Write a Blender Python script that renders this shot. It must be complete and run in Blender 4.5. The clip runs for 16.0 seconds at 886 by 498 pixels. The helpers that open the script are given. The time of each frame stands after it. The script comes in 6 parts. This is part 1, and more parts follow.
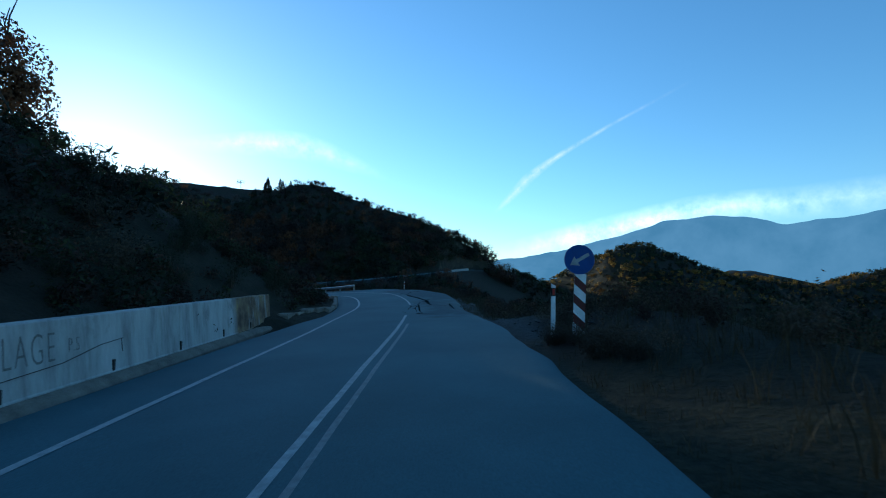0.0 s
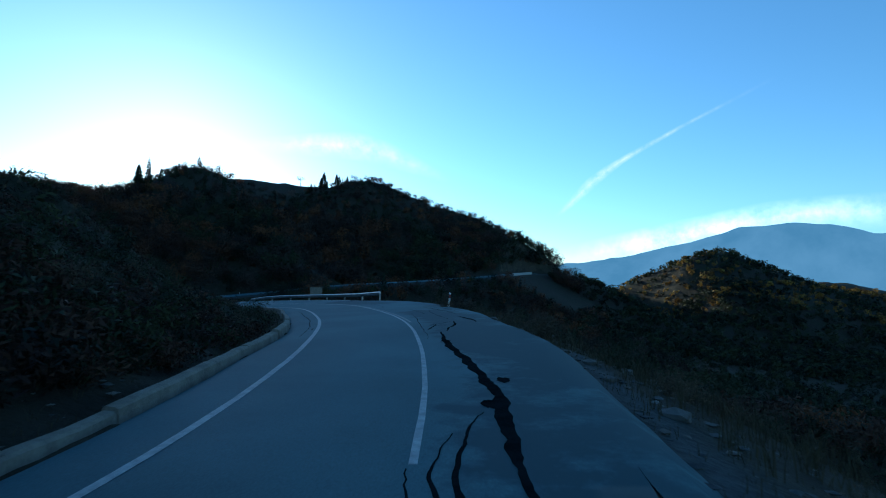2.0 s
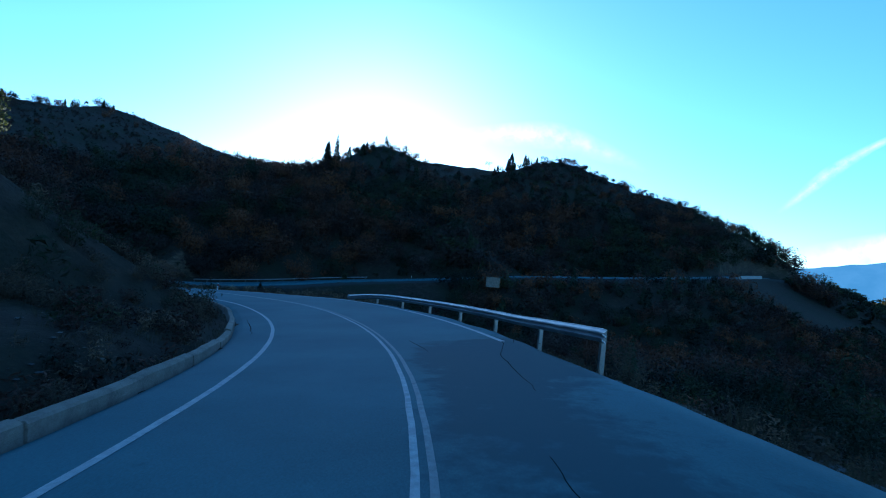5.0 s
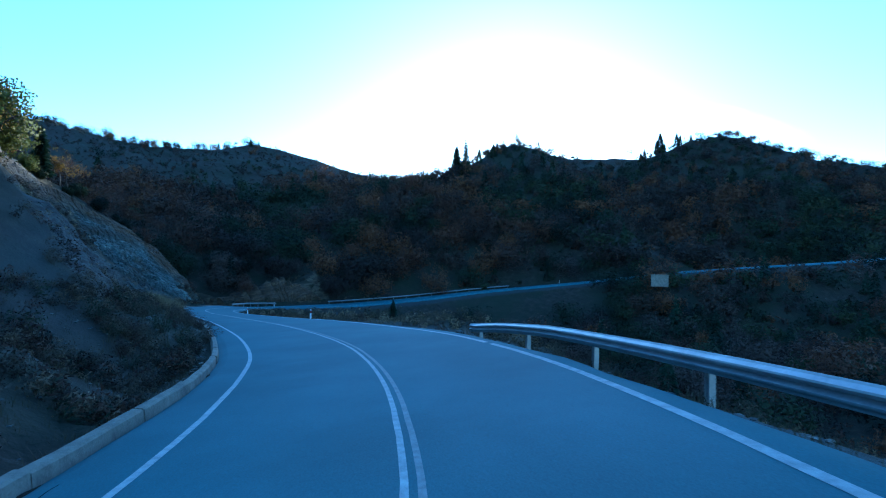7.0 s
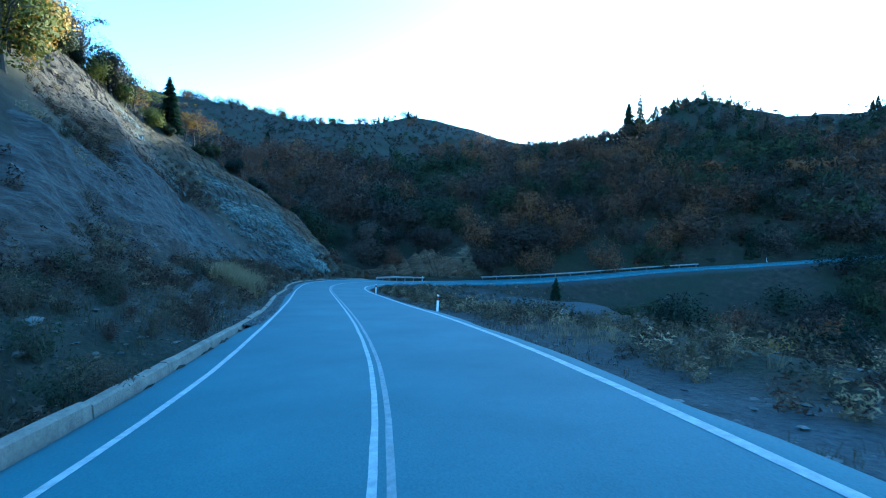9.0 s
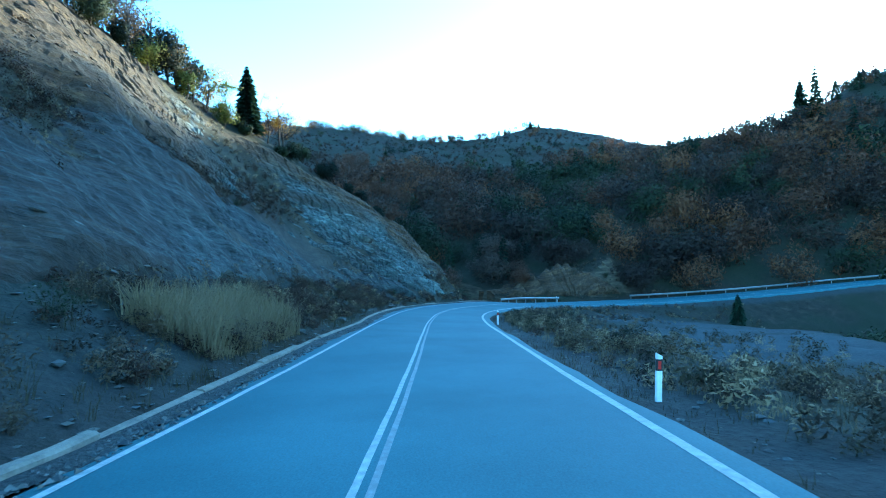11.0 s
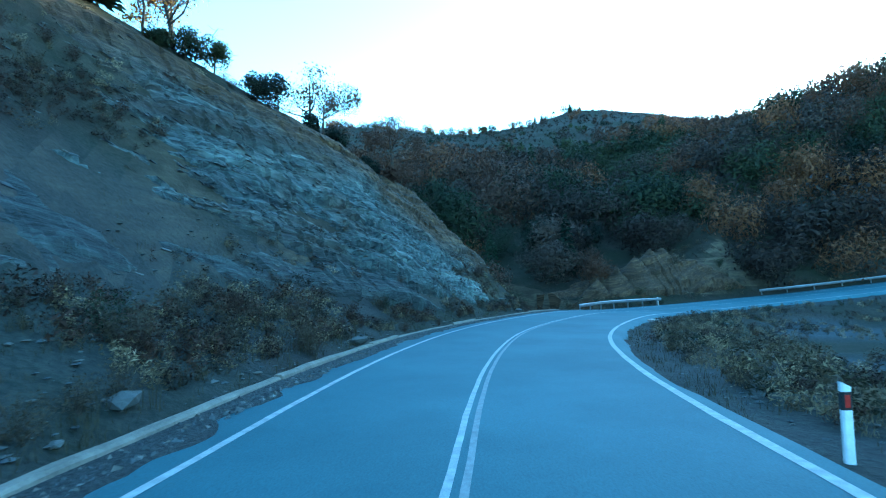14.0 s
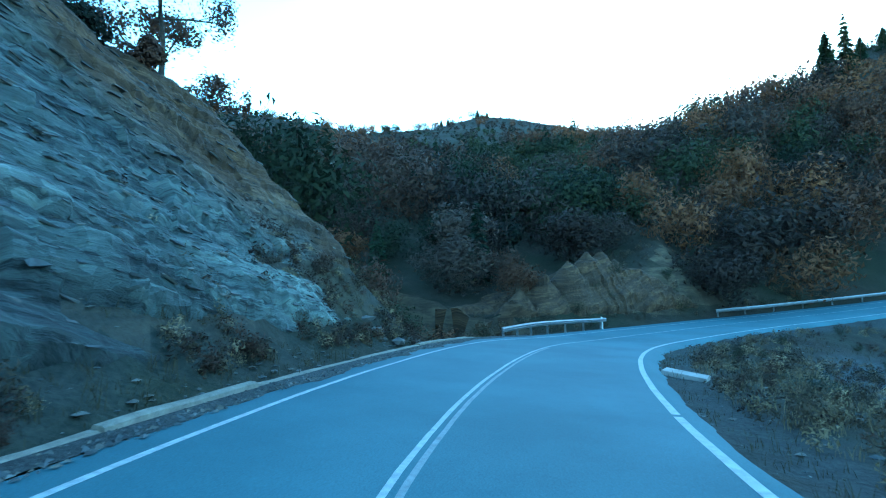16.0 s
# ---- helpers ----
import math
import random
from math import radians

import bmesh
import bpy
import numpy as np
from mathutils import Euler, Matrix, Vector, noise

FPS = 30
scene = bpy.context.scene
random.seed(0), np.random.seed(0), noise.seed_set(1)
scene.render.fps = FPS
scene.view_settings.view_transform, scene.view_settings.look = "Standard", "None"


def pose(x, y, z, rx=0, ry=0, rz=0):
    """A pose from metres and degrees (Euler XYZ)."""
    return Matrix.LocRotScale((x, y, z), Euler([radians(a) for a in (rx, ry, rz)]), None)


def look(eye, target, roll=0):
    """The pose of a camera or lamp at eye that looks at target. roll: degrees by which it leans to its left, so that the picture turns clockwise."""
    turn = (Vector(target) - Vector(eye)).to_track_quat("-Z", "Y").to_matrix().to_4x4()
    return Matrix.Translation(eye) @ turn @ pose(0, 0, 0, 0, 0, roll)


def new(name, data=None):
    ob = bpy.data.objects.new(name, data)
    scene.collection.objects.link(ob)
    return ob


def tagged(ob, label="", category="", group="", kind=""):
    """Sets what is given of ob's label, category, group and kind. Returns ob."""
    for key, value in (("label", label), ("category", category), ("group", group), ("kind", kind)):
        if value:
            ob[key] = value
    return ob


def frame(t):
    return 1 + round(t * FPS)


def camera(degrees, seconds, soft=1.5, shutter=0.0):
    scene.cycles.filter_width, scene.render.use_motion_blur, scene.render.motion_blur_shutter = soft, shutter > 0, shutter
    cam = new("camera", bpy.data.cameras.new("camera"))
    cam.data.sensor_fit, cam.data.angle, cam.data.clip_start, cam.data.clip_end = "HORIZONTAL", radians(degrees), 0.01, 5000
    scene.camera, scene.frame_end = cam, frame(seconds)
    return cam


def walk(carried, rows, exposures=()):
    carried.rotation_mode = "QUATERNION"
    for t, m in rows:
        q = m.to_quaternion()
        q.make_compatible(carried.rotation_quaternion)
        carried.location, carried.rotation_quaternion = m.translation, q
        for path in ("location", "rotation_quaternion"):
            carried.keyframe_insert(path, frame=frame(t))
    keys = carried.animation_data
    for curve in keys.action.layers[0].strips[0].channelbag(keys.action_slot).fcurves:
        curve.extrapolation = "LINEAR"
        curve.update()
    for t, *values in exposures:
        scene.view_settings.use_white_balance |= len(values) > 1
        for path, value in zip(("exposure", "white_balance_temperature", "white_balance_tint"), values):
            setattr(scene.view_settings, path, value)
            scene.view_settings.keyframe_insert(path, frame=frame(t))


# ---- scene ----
# the drive: a van's windscreen camera, about 1.65 m over the asphalt
cam = camera(77.9, 16.0, soft=1.05, shutter=0.1)
PATH = [
    (0.0, pose(-0.057, -11.309, 1.332, 93.73, -0.11, -1.73)),
    (0.5, pose(-0.020, -5.637, 1.501, 94.32, -0.41, -0.44)),
    (1.0, pose(0.032, 0.016, 1.637, 94.70, -1.54, 0.48)),
    (1.5, pose(0.007, 5.557, 1.810, 93.65, -1.69, 2.37)),
    (2.0, pose(-0.264, 11.063, 1.919, 93.87, -1.79, 4.43)),
    (2.5, pose(-0.719, 16.535, 2.077, 93.76, -2.98, 6.33)),
    (3.0, pose(-1.613, 21.980, 2.288, 93.88, -4.37, 9.64)),
    (3.5, pose(-2.694, 27.334, 2.429, 95.63, -0.36, 12.26)),
    (3.7, pose(-3.150, 29.451, 2.481, 94.10, -3.98, 14.34)),
    (5.8, pose(-10.520, 49.026, 2.157, 91.96, -2.78, 28.08)),
    (6.0, pose(-11.410, 50.575, 2.081, 91.89, -2.34, 29.10)),
    (6.5, pose(-13.800, 54.301, 1.949, 90.34, -1.98, 31.44)),
    (7.0, pose(-16.477, 57.860, 1.825, 91.62, -0.84, 38.40)),
    (7.5, pose(-19.332, 61.157, 1.661, 91.40, -1.65, 43.43)),
    (8.0, pose(-22.329, 64.224, 1.460, 90.05, -1.42, 45.87)),
    (8.5, pose(-25.589, 67.093, 1.241, 89.91, 0.70, 50.57)),
    (9.0, pose(-29.097, 69.710, 1.025, 88.71, -1.35, 54.73)),
    (9.5, pose(-32.749, 72.032, 0.801, 90.23, -0.09, 60.06)),
    (9.7, pose(-34.213, 72.941, 0.678, 90.68, 0.19, 62.11)),
    (11.8, pose(-50.209, 80.717, -0.559, 90.46, 2.56, 69.76)),
    (12.0, pose(-52.015, 81.393, -0.697, 90.43, 3.63, 70.17)),
    (12.5, pose(-56.581, 83.108, -1.049, 90.70, 4.07, 71.25)),
    (13.0, pose(-61.200, 84.820, -1.404, 91.04, 4.64, 71.89)),
    (13.5, pose(-65.830, 86.604, -1.752, 91.35, 3.85, 72.01)),
    (14.0, pose(-70.448, 88.479, -2.023, 91.78, 3.92, 71.65)),
    (14.5, pose(-75.014, 90.500, -2.330, 91.55, 3.25, 69.81)),
    (15.0, pose(-79.526, 92.674, -2.611, 91.51, 2.63, 68.19)),
    (15.5, pose(-83.980, 95.131, -2.826, 91.46, 2.54, 64.75)),
    (16.0, pose(-88.250, 97.877, -3.141, 92.48, 1.86, 61.29)),
]
# the clip's camera opens up as it turns away from the bright valley
walk(cam, PATH, [(0.0, 0.54, 5020, -6), (3.5, 0.84, 4820, -5), (6.0, 1.52, 4340, 2), (7.0, 2.2, 4360, -3), (7.6, 2.46, 4380, -6), (9.5, 3.25, 4650, -12), (13.0, 3.5, 5000, -18), (16.0, 3.72, 5250, -20)])

# light: a low autumn sun just behind the ridge, clear sky
SUN_AZ, SUN_EL = radians(-31.3), radians(9.6)
world = bpy.data.worlds.new("sky")
scene.world = world
world.use_nodes = True
wn = world.node_tree.nodes
sky = wn.new("ShaderNodeTexSky")
sky.sky_type = "NISHITA"
sky.sun_disc = False
sky.sun_elevation, sky.sun_rotation = SUN_EL, SUN_AZ
sky.altitude, sky.air_density, sky.dust_density, sky.ozone_density = 900, 1.1, 0.5, 3.0
wn["Background"].inputs[1].default_value = 0.15
world.node_tree.links.new(sky.outputs[0], wn["Background"].inputs[0])
sun = new("sun", bpy.data.lights.new("sun", "SUN"))
sun.data.energy, sun.data.angle, sun.data.color = 3.0, radians(0.5), (1.0, 0.78, 0.52)
sun_way = Vector((math.sin(SUN_AZ) * math.cos(SUN_EL), math.cos(SUN_AZ) * math.cos(SUN_EL), math.sin(SUN_EL)))
sun.matrix_world = look(sun_way * 50, (0, 0, 0))


# materials
def shader(name, rough=0.8, metal=0.0, spec=0.3):
    m = bpy.data.materials.new(name)
    m.use_nodes = True
    b = m.node_tree.nodes["Principled BSDF"]
    b.inputs["Roughness"].default_value = rough
    b.inputs["Metallic"].default_value = metal
    b.inputs["Specular IOR Level"].default_value = spec
    return m, m.node_tree.nodes, m.node_tree.links, b


def noise_tex(n, l, scale, detail=6.0, rough=0.6, coord=None, stretch=None):
    t = n.new("ShaderNodeTexNoise")
    t.inputs["Scale"].default_value = scale
    t.inputs["Detail"].default_value = detail
    t.inputs["Roughness"].default_value = rough
    if coord is None:
        coord = n.new("ShaderNodeNewGeometry").outputs["Position"]
    if stretch:
        mp = n.new("ShaderNodeMapping")
        mp.inputs["Scale"].default_value = stretch[:3]
        if len(stretch) > 3:
            mp.inputs["Rotation"].default_value = [radians(a) for a in stretch[3:6]]
        l.new(coord, mp.inputs[0])
        coord = mp.outputs[0]
    l.new(coord, t.inputs["Vector"])
    return t


def ramp(n, l, fac, stops):
    r = n.new("ShaderNodeValToRGB")
    e = r.color_ramp.elements
    while len(e) < len(stops):
        e.new(0.5)
    for el, (p, c) in zip(e, stops):
        el.position, el.color = p, (*c, 1.0)
    l.new(fac, r.inputs[0])
    return r


def mixed(n, l, fac, a, b, how="MIX"):
    m = n.new("ShaderNodeMix")
    m.data_type, m.blend_type = "RGBA", how
    for sock, v in ((m.inputs["Factor"], fac), (m.inputs["A"], a), (m.inputs["B"], b)):
        if isinstance(v, (int, float)):
            sock.default_value = v
        elif isinstance(v, tuple):
            sock.default_value = (*v, 1.0)
        else:
            l.new(v, sock)
    return m.outputs["Result"]


def bumped(n, l, b, height, strength=0.4, dist=0.05):
    u = n.new("ShaderNodeBump")
    u.inputs["Strength"].default_value = strength
    u.inputs["Distance"].default_value = dist
    l.new(height, u.inputs["Height"])
    l.new(u.outputs[0], b.inputs["Normal"])
    return u


def plain(name, dark, light, scale=3.0, rough=0.8, metal=0.0, bump=0.3, dist=0.02, spec=0.3, per_piece=0.0):
    """Two tones mixed by coarse and fine noise, with a fine relief."""
    m, n, l, b = shader(name, rough, metal, spec)
    big = noise_tex(n, l, scale)
    small = noise_tex(n, l, scale * 9)
    both = n.new("ShaderNodeMath")
    both.operation = "MULTIPLY_ADD"
    l.new(small.outputs["Fac"], both.inputs[0])
    both.inputs[1].default_value = 0.5
    l.new(big.outputs["Fac"], both.inputs[2])
    r = ramp(n, l, both.outputs[0], [(0.5, dark), (1.0, light)])
    out = r.outputs[0]
    if per_piece:
        info = n.new("ShaderNodeObjectInfo")
        out = mixed(n, l, per_piece, out, ramp(n, l, info.outputs["Random"], [(0, dark), (1, light)]).outputs[0])
    l.new(out, b.inputs["Base Color"])
    bumped(n, l, b, small.outputs["Fac"], bump, dist)
    return m




def road_material():
    """Asphalt with coarse and fine tone, faint streaks, and broken darker tar where the lane slips."""
    m, n, l, b = shader("road_asphalt", 0.76, 0.0, 0.18)
    big = noise_tex(n, l, 0.3)
    mid = noise_tex(n, l, 1.6, 8, 0.7)
    fine = noise_tex(n, l, 40.0, 3)
    base = ramp(n, l, big.outputs["Fac"], [(0.35, (0.043, 0.084, 0.099)), (0.65, (0.062, 0.114, 0.132))])
    grain = ramp(n, l, fine.outputs["Fac"], [(0.3, (0.8, 0.8, 0.8)), (0.7, (1.2, 1.2, 1.2))])
    col = mixed(n, l, 1.0, base.outputs[0], grain.outputs[0], "MULTIPLY")
    worn = n.new("ShaderNodeAttribute")
    worn.attribute_name = "worn"
    add = n.new("ShaderNodeMath")
    add.operation = "MULTIPLY_ADD"
    l.new(worn.outputs["Fac"], add.inputs[0])
    add.inputs[1].default_value = 0.5
    l.new(mid.outputs["Fac"], add.inputs[2])
    dark = ramp(n, l, add.outputs[0], [(0.66, (0, 0, 0)), (0.84, (1, 1, 1))])
    col = mixed(n, l, dark.outputs[0], col, (0.022, 0.05, 0.064))
    l.new(col, b.inputs["Base Color"])
    bumped(n, l, b, mid.outputs["Fac"], 0.25, 0.02)
    return m


ROAD_SURFACE = road_material()
TAR = plain("crack_tar", (0.004, 0.006, 0.007), (0.012, 0.016, 0.018), 3.0, 1.0, bump=0.5, spec=0.0)
PAINT = plain("road_paint", (0.17, 0.19, 0.195), (0.37, 0.395, 0.395), 6.0, 0.7, bump=0.2)
WORN_PAINT = plain("worn_paint", (0.10, 0.118, 0.123), (0.22, 0.245, 0.25), 8.0, 0.7, bump=0.2)
CONCRETE = plain("concrete", (0.17, 0.165, 0.15), (0.34, 0.33, 0.31), 1.2, 0.9, bump=0.4)
OLD_CONCRETE = plain("kerb_concrete", (0.09, 0.083, 0.068), (0.21, 0.195, 0.16), 2.5, 0.92, bump=0.6, dist=0.03)
STEEL = plain("galvanised_steel", (0.17, 0.18, 0.19), (0.32, 0.33, 0.34), 2.0, 0.42, 0.7, bump=0.1, dist=0.004, spec=0.5)
WHITE = plain("white_plastic", (0.55, 0.55, 0.55), (0.78, 0.78, 0.77), 5.0, 0.5, bump=0.05)
BLACK = plain("black_plastic", (0.01, 0.01, 0.01), (0.03, 0.03, 0.03), 5.0, 0.5, bump=0.05)
RED = plain("red_reflector", (0.25, 0.015, 0.01), (0.42, 0.03, 0.02), 5.0, 0.4, bump=0.05)
RED_DARK = plain("red_sheeting", (0.045, 0.01, 0.009), (0.085, 0.015, 0.012), 5.0, 0.5, bump=0.05)
BLUE = plain("blue_sheeting", (0.004, 0.03, 0.16), (0.008, 0.05, 0.24), 4.0, 0.45, bump=0.05)
BARK = plain("bark", (0.025, 0.02, 0.016), (0.09, 0.075, 0.06), 4.0, 0.95, bump=0.8, dist=0.03)
STONE = plain("loose_stone", (0.045, 0.05, 0.05), (0.11, 0.113, 0.108), 2.0, 0.9, bump=0.6, dist=0.04, per_piece=0.4)


def ground_material():
    """Soil, dry grass and moss on gentle ground; bare layered shale where it is steep; grey gravel on the terrace."""
    m, n, l, b = shader("ground", 0.95, 0.0, 0.15)
    geo = n.new("ShaderNodeNewGeometry")
    big = noise_tex(n, l, 0.09, 5)
    mid = noise_tex(n, l, 0.8, 6)
    fine = noise_tex(n, l, 7.0, 5)
    soil = ramp(n, l, mid.outputs["Fac"], [(0.3, (0.012, 0.011, 0.008)), (0.55, (0.025, 0.022, 0.016)), (0.75, (0.048, 0.041, 0.028))])
    green = ramp(n, l, fine.outputs["Fac"], [(0.35, (0.010, 0.013, 0.008)), (0.7, (0.029, 0.031, 0.017))])
    veil = ramp(n, l, big.outputs["Fac"], [(0.42, (0, 0, 0)), (0.6, (1, 1, 1))])
    low = mixed(n, l, veil.outputs[0], soil.outputs[0], green.outputs[0])
    beds = noise_tex(n, l, 1.1, 6, 0.7, stretch=(0.35, 0.35, 2.2, 18, 0, 0))
    rock = ramp(n, l, beds.outputs["Fac"], [(0.35, (0.03, 0.026, 0.019)), (0.5, (0.062, 0.051, 0.034)), (0.68, (0.11, 0.09, 0.058))])
    part = n.new("ShaderNodeSeparateXYZ")
    l.new(geo.outputs["True Normal"], part.inputs[0])
    steep = ramp(n, l, part.outputs["Z"], [(0.55, (1, 1, 1)), (0.67, (0, 0, 0))])
    col = mixed(n, l, steep.outputs[0], low, rock.outputs[0])
    at = n.new("ShaderNodeAttribute")
    at.attribute_name = "gravel"
    grit = ramp(n, l, fine.outputs["Fac"], [(0.3, (0.02, 0.026, 0.03)), (0.7, (0.055, 0.064, 0.069))])
    col = mixed(n, l, at.outputs["Fac"], col, grit.outputs[0])
    l.new(col, b.inputs["Base Color"])
    bumped(n, l, b, fine.outputs["Fac"], 0.9, 0.08)
    return m


def rock_material():
    """Grey-blue thin-bedded shale with pale slabs and an ochre weathered cap."""
    m, n, l, b = shader("shale", 0.85, 0.0, 0.25)
    bed = n.new("ShaderNodeAttribute")
    bed.attribute_name = "bed"
    cap = n.new("ShaderNodeAttribute")
    cap.attribute_name = "cap"
    soil = n.new("ShaderNodeAttribute")
    soil.attribute_name = "soil"
    lay = n.new("ShaderNodeAttribute")
    lay.attribute_name = "layers"
    fine = noise_tex(n, l, 1.0, 8, 0.72, lay.outputs["Vector"])
    speck = noise_tex(n, l, 9.0, 5)
    grey = ramp(n, l, fine.outputs["Fac"], [(0.28, (0.024, 0.031, 0.033)), (0.43, (0.062, 0.079, 0.080)), (0.56, (0.098, 0.121, 0.119)), (0.72, (0.155, 0.184, 0.177))])
    slab = ramp(n, l, bed.outputs["Fac"], [(0.0, (0.45, 0.46, 0.48)), (0.55, (0.9, 0.9, 0.9)), (0.93, (1.15, 1.14, 1.1)), (1.0, (1.3, 1.28, 1.22))])
    col = mixed(n, l, 1.0, grey.outputs[0], slab.outputs[0], "MULTIPLY")
    chips = noise_tex(n, l, 3.6, 6, 0.75, lay.outputs["Vector"])
    gaps = ramp(n, l, chips.outputs["Fac"], [(0.38, (0.3, 0.31, 0.33)), (0.47, (0.95, 0.95, 0.95)), (0.64, (1.3, 1.3, 1.26))])
    col = mixed(n, l, 1.0, col, gaps.outputs[0], "MULTIPLY")
    ochre = ramp(n, l, fine.outputs["Fac"], [(0.3, (0.018, 0.014, 0.009)), (0.5, (0.052, 0.034, 0.018)), (0.72, (0.115, 0.076, 0.038))])
    col = mixed(n, l, cap.outputs["Fac"], col, ochre.outputs[0])
    # small broken slabs along the bedding, each of its own tone
    mp = n.new("ShaderNodeMapping")
    mp.inputs["Scale"].default_value = (12.5, 4.6, 0.0)
    l.new(lay.outputs["Vector"], mp.inputs[0])
    cells = n.new("ShaderNodeTexVoronoi")
    cells.inputs["Scale"].default_value = 1.0
    l.new(mp.outputs[0], cells.inputs["Vector"])
    piece = n.new("ShaderNodeSeparateColor")
    l.new(cells.outputs["Color"], piece.inputs[0])
    own = ramp(n, l, piece.outputs[0], [(0.0, (0.58, 0.59, 0.61)), (0.3, (0.85, 0.85, 0.85)), (0.8, (1.12, 1.12, 1.1)), (1.0, (1.5, 1.49, 1.45))])
    col = mixed(n, l, 1.0, col, own.outputs[0], "MULTIPLY")
    earth = ramp(n, l, speck.outputs["Fac"], [(0.3, (0.016, 0.015, 0.011)), (0.55, (0.034, 0.03, 0.021)), (0.75, (0.065, 0.054, 0.036))])
    col = mixed(n, l, soil.outputs["Fac"], col, earth.outputs[0])
    scree = n.new("ShaderNodeAttribute")
    scree.attribute_name = "scree"
    flakes = noise_tex(n, l, 3.2, 7, 0.7, lay.outputs["Vector"])
    grit = ramp(n, l, flakes.outputs["Fac"], [(0.35, (0.009, 0.012, 0.013)), (0.52, (0.020, 0.025, 0.027)), (0.64, (0.038, 0.045, 0.047)), (0.76, (0.10, 0.106, 0.104))])
    fleck = ramp(n, l, piece.outputs[1], [(0.0, (0.7, 0.7, 0.7)), (0.7, (1.1, 1.1, 1.1)), (1.0, (1.9, 1.9, 1.85))])
    grit_col = mixed(n, l, 1.0, grit.outputs[0], fleck.outputs[0], "MULTIPLY")
    grit_col = mixed(n, l, 1.0, grit_col, gaps.outputs[0], "MULTIPLY")
    col = mixed(n, l, scree.outputs["Fac"], col, grit_col)
    l.new(col, b.inputs["Base Color"])
    both = n.new("ShaderNodeMath")
    both.operation = "MULTIPLY_ADD"
    l.new(chips.outputs["Fac"], both.inputs[0])
    both.inputs[1].default_value = 0.45
    l.new(fine.outputs["Fac"], both.inputs[2])
    step = n.new("ShaderNodeMath")
    step.operation = "MULTIPLY_ADD"
    l.new(piece.outputs[0], step.inputs[0])
    step.inputs[1].default_value = 0.45
    l.new(both.outputs[0], step.inputs[2])
    bumped(n, l, b, step.outputs[0], 0.9, 0.2)
    return m


def leaf_material(name, tones, seed=0.0):
    """Thin leaves that let some light through, in tones that change from crown to crown and leaf to leaf."""
    m, n, l, b = shader(name, 0.75, 0.0, 0.2)
    geo = n.new("ShaderNodeNewGeometry")
    big = noise_tex(n, l, 0.16 + seed, 2)
    add = n.new("ShaderNodeMath")
    add.operation = "MULTIPLY_ADD"
    l.new(geo.outputs["Random Per Island"], add.inputs[0])
    add.inputs[1].default_value = 0.05
    crown = n.new("ShaderNodeAttribute")
    crown.attribute_name = "crown"
    tone = n.new("ShaderNodeMath")
    tone.operation = "MULTIPLY_ADD"
    l.new(crown.outputs["Fac"], tone.inputs[0])
    tone.inputs[1].default_value = 0.74
    half = n.new("ShaderNodeMath")
    half.operation = "MULTIPLY"
    l.new(big.outputs["Fac"], half.inputs[0])
    half.inputs[1].default_value = 0.27
    l.new(half.outputs[0], tone.inputs[2])
    l.new(tone.outputs[0], add.inputs[2])
    k = len(tones) - 1
    r = ramp(n, l, add.outputs[0], [(0.22 + 0.64 * i / k, c) for i, c in enumerate(tones)])
    l.new(r.outputs[0], b.inputs["Base Color"])
    thin = n.new("ShaderNodeBsdfTranslucent")
    l.new(r.outputs[0], thin.inputs[0])
    mix = n.new("ShaderNodeMixShader")
    mix.inputs[0].default_value = 0.3
    l.new(b.outputs[0], mix.inputs[1])
    l.new(thin.outputs[0], mix.inputs[2])
    l.new(mix.outputs[0], n["Material Output"].inputs[0])
    return m


def slab_material():
    m, n, l, b = shader("loose_slab", 0.85, 0.0, 0.25)
    geo = n.new("ShaderNodeNewGeometry")
    fine = noise_tex(n, l, 6.0, 6)
    tone = ramp(n, l, geo.outputs["Random Per Island"], [(0.0, (0.035, 0.04, 0.045)), (0.5, (0.07, 0.079, 0.082)), (0.85, (0.09, 0.086, 0.072)), (1.0, (0.14, 0.15, 0.147))])
    worn = ramp(n, l, fine.outputs["Fac"], [(0.3, (0.6, 0.6, 0.6)), (0.7, (1.15, 1.15, 1.15))])
    l.new(mixed(n, l, 1.0, tone.outputs[0], worn.outputs[0], "MULTIPLY"), b.inputs["Base Color"])
    bumped(n, l, b, fine.outputs["Fac"], 0.5, 0.02)
    return m


SLAB = slab_material()
GRIT = plain("gutter_grit", (0.012, 0.016, 0.018), (0.085, 0.093, 0.093), 16.0, 0.95, bump=1.0, dist=0.05, spec=0.2)
GROUND = ground_material()
ROCK = rock_material()
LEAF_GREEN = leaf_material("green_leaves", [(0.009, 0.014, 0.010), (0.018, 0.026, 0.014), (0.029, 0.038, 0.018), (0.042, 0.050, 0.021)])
LEAF_AUTUMN = leaf_material("autumn_leaves", [(0.030, 0.022, 0.018), (0.056, 0.036, 0.026), (0.090, 0.046, 0.026), (0.135, 0.066, 0.029)], 0.05)
TWIGS = leaf_material("bare_twigs", [(0.030, 0.024, 0.021), (0.050, 0.039, 0.032), (0.074, 0.056, 0.044)], 0.08)
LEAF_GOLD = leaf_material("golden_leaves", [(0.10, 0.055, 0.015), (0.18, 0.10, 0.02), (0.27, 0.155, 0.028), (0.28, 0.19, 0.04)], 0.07)
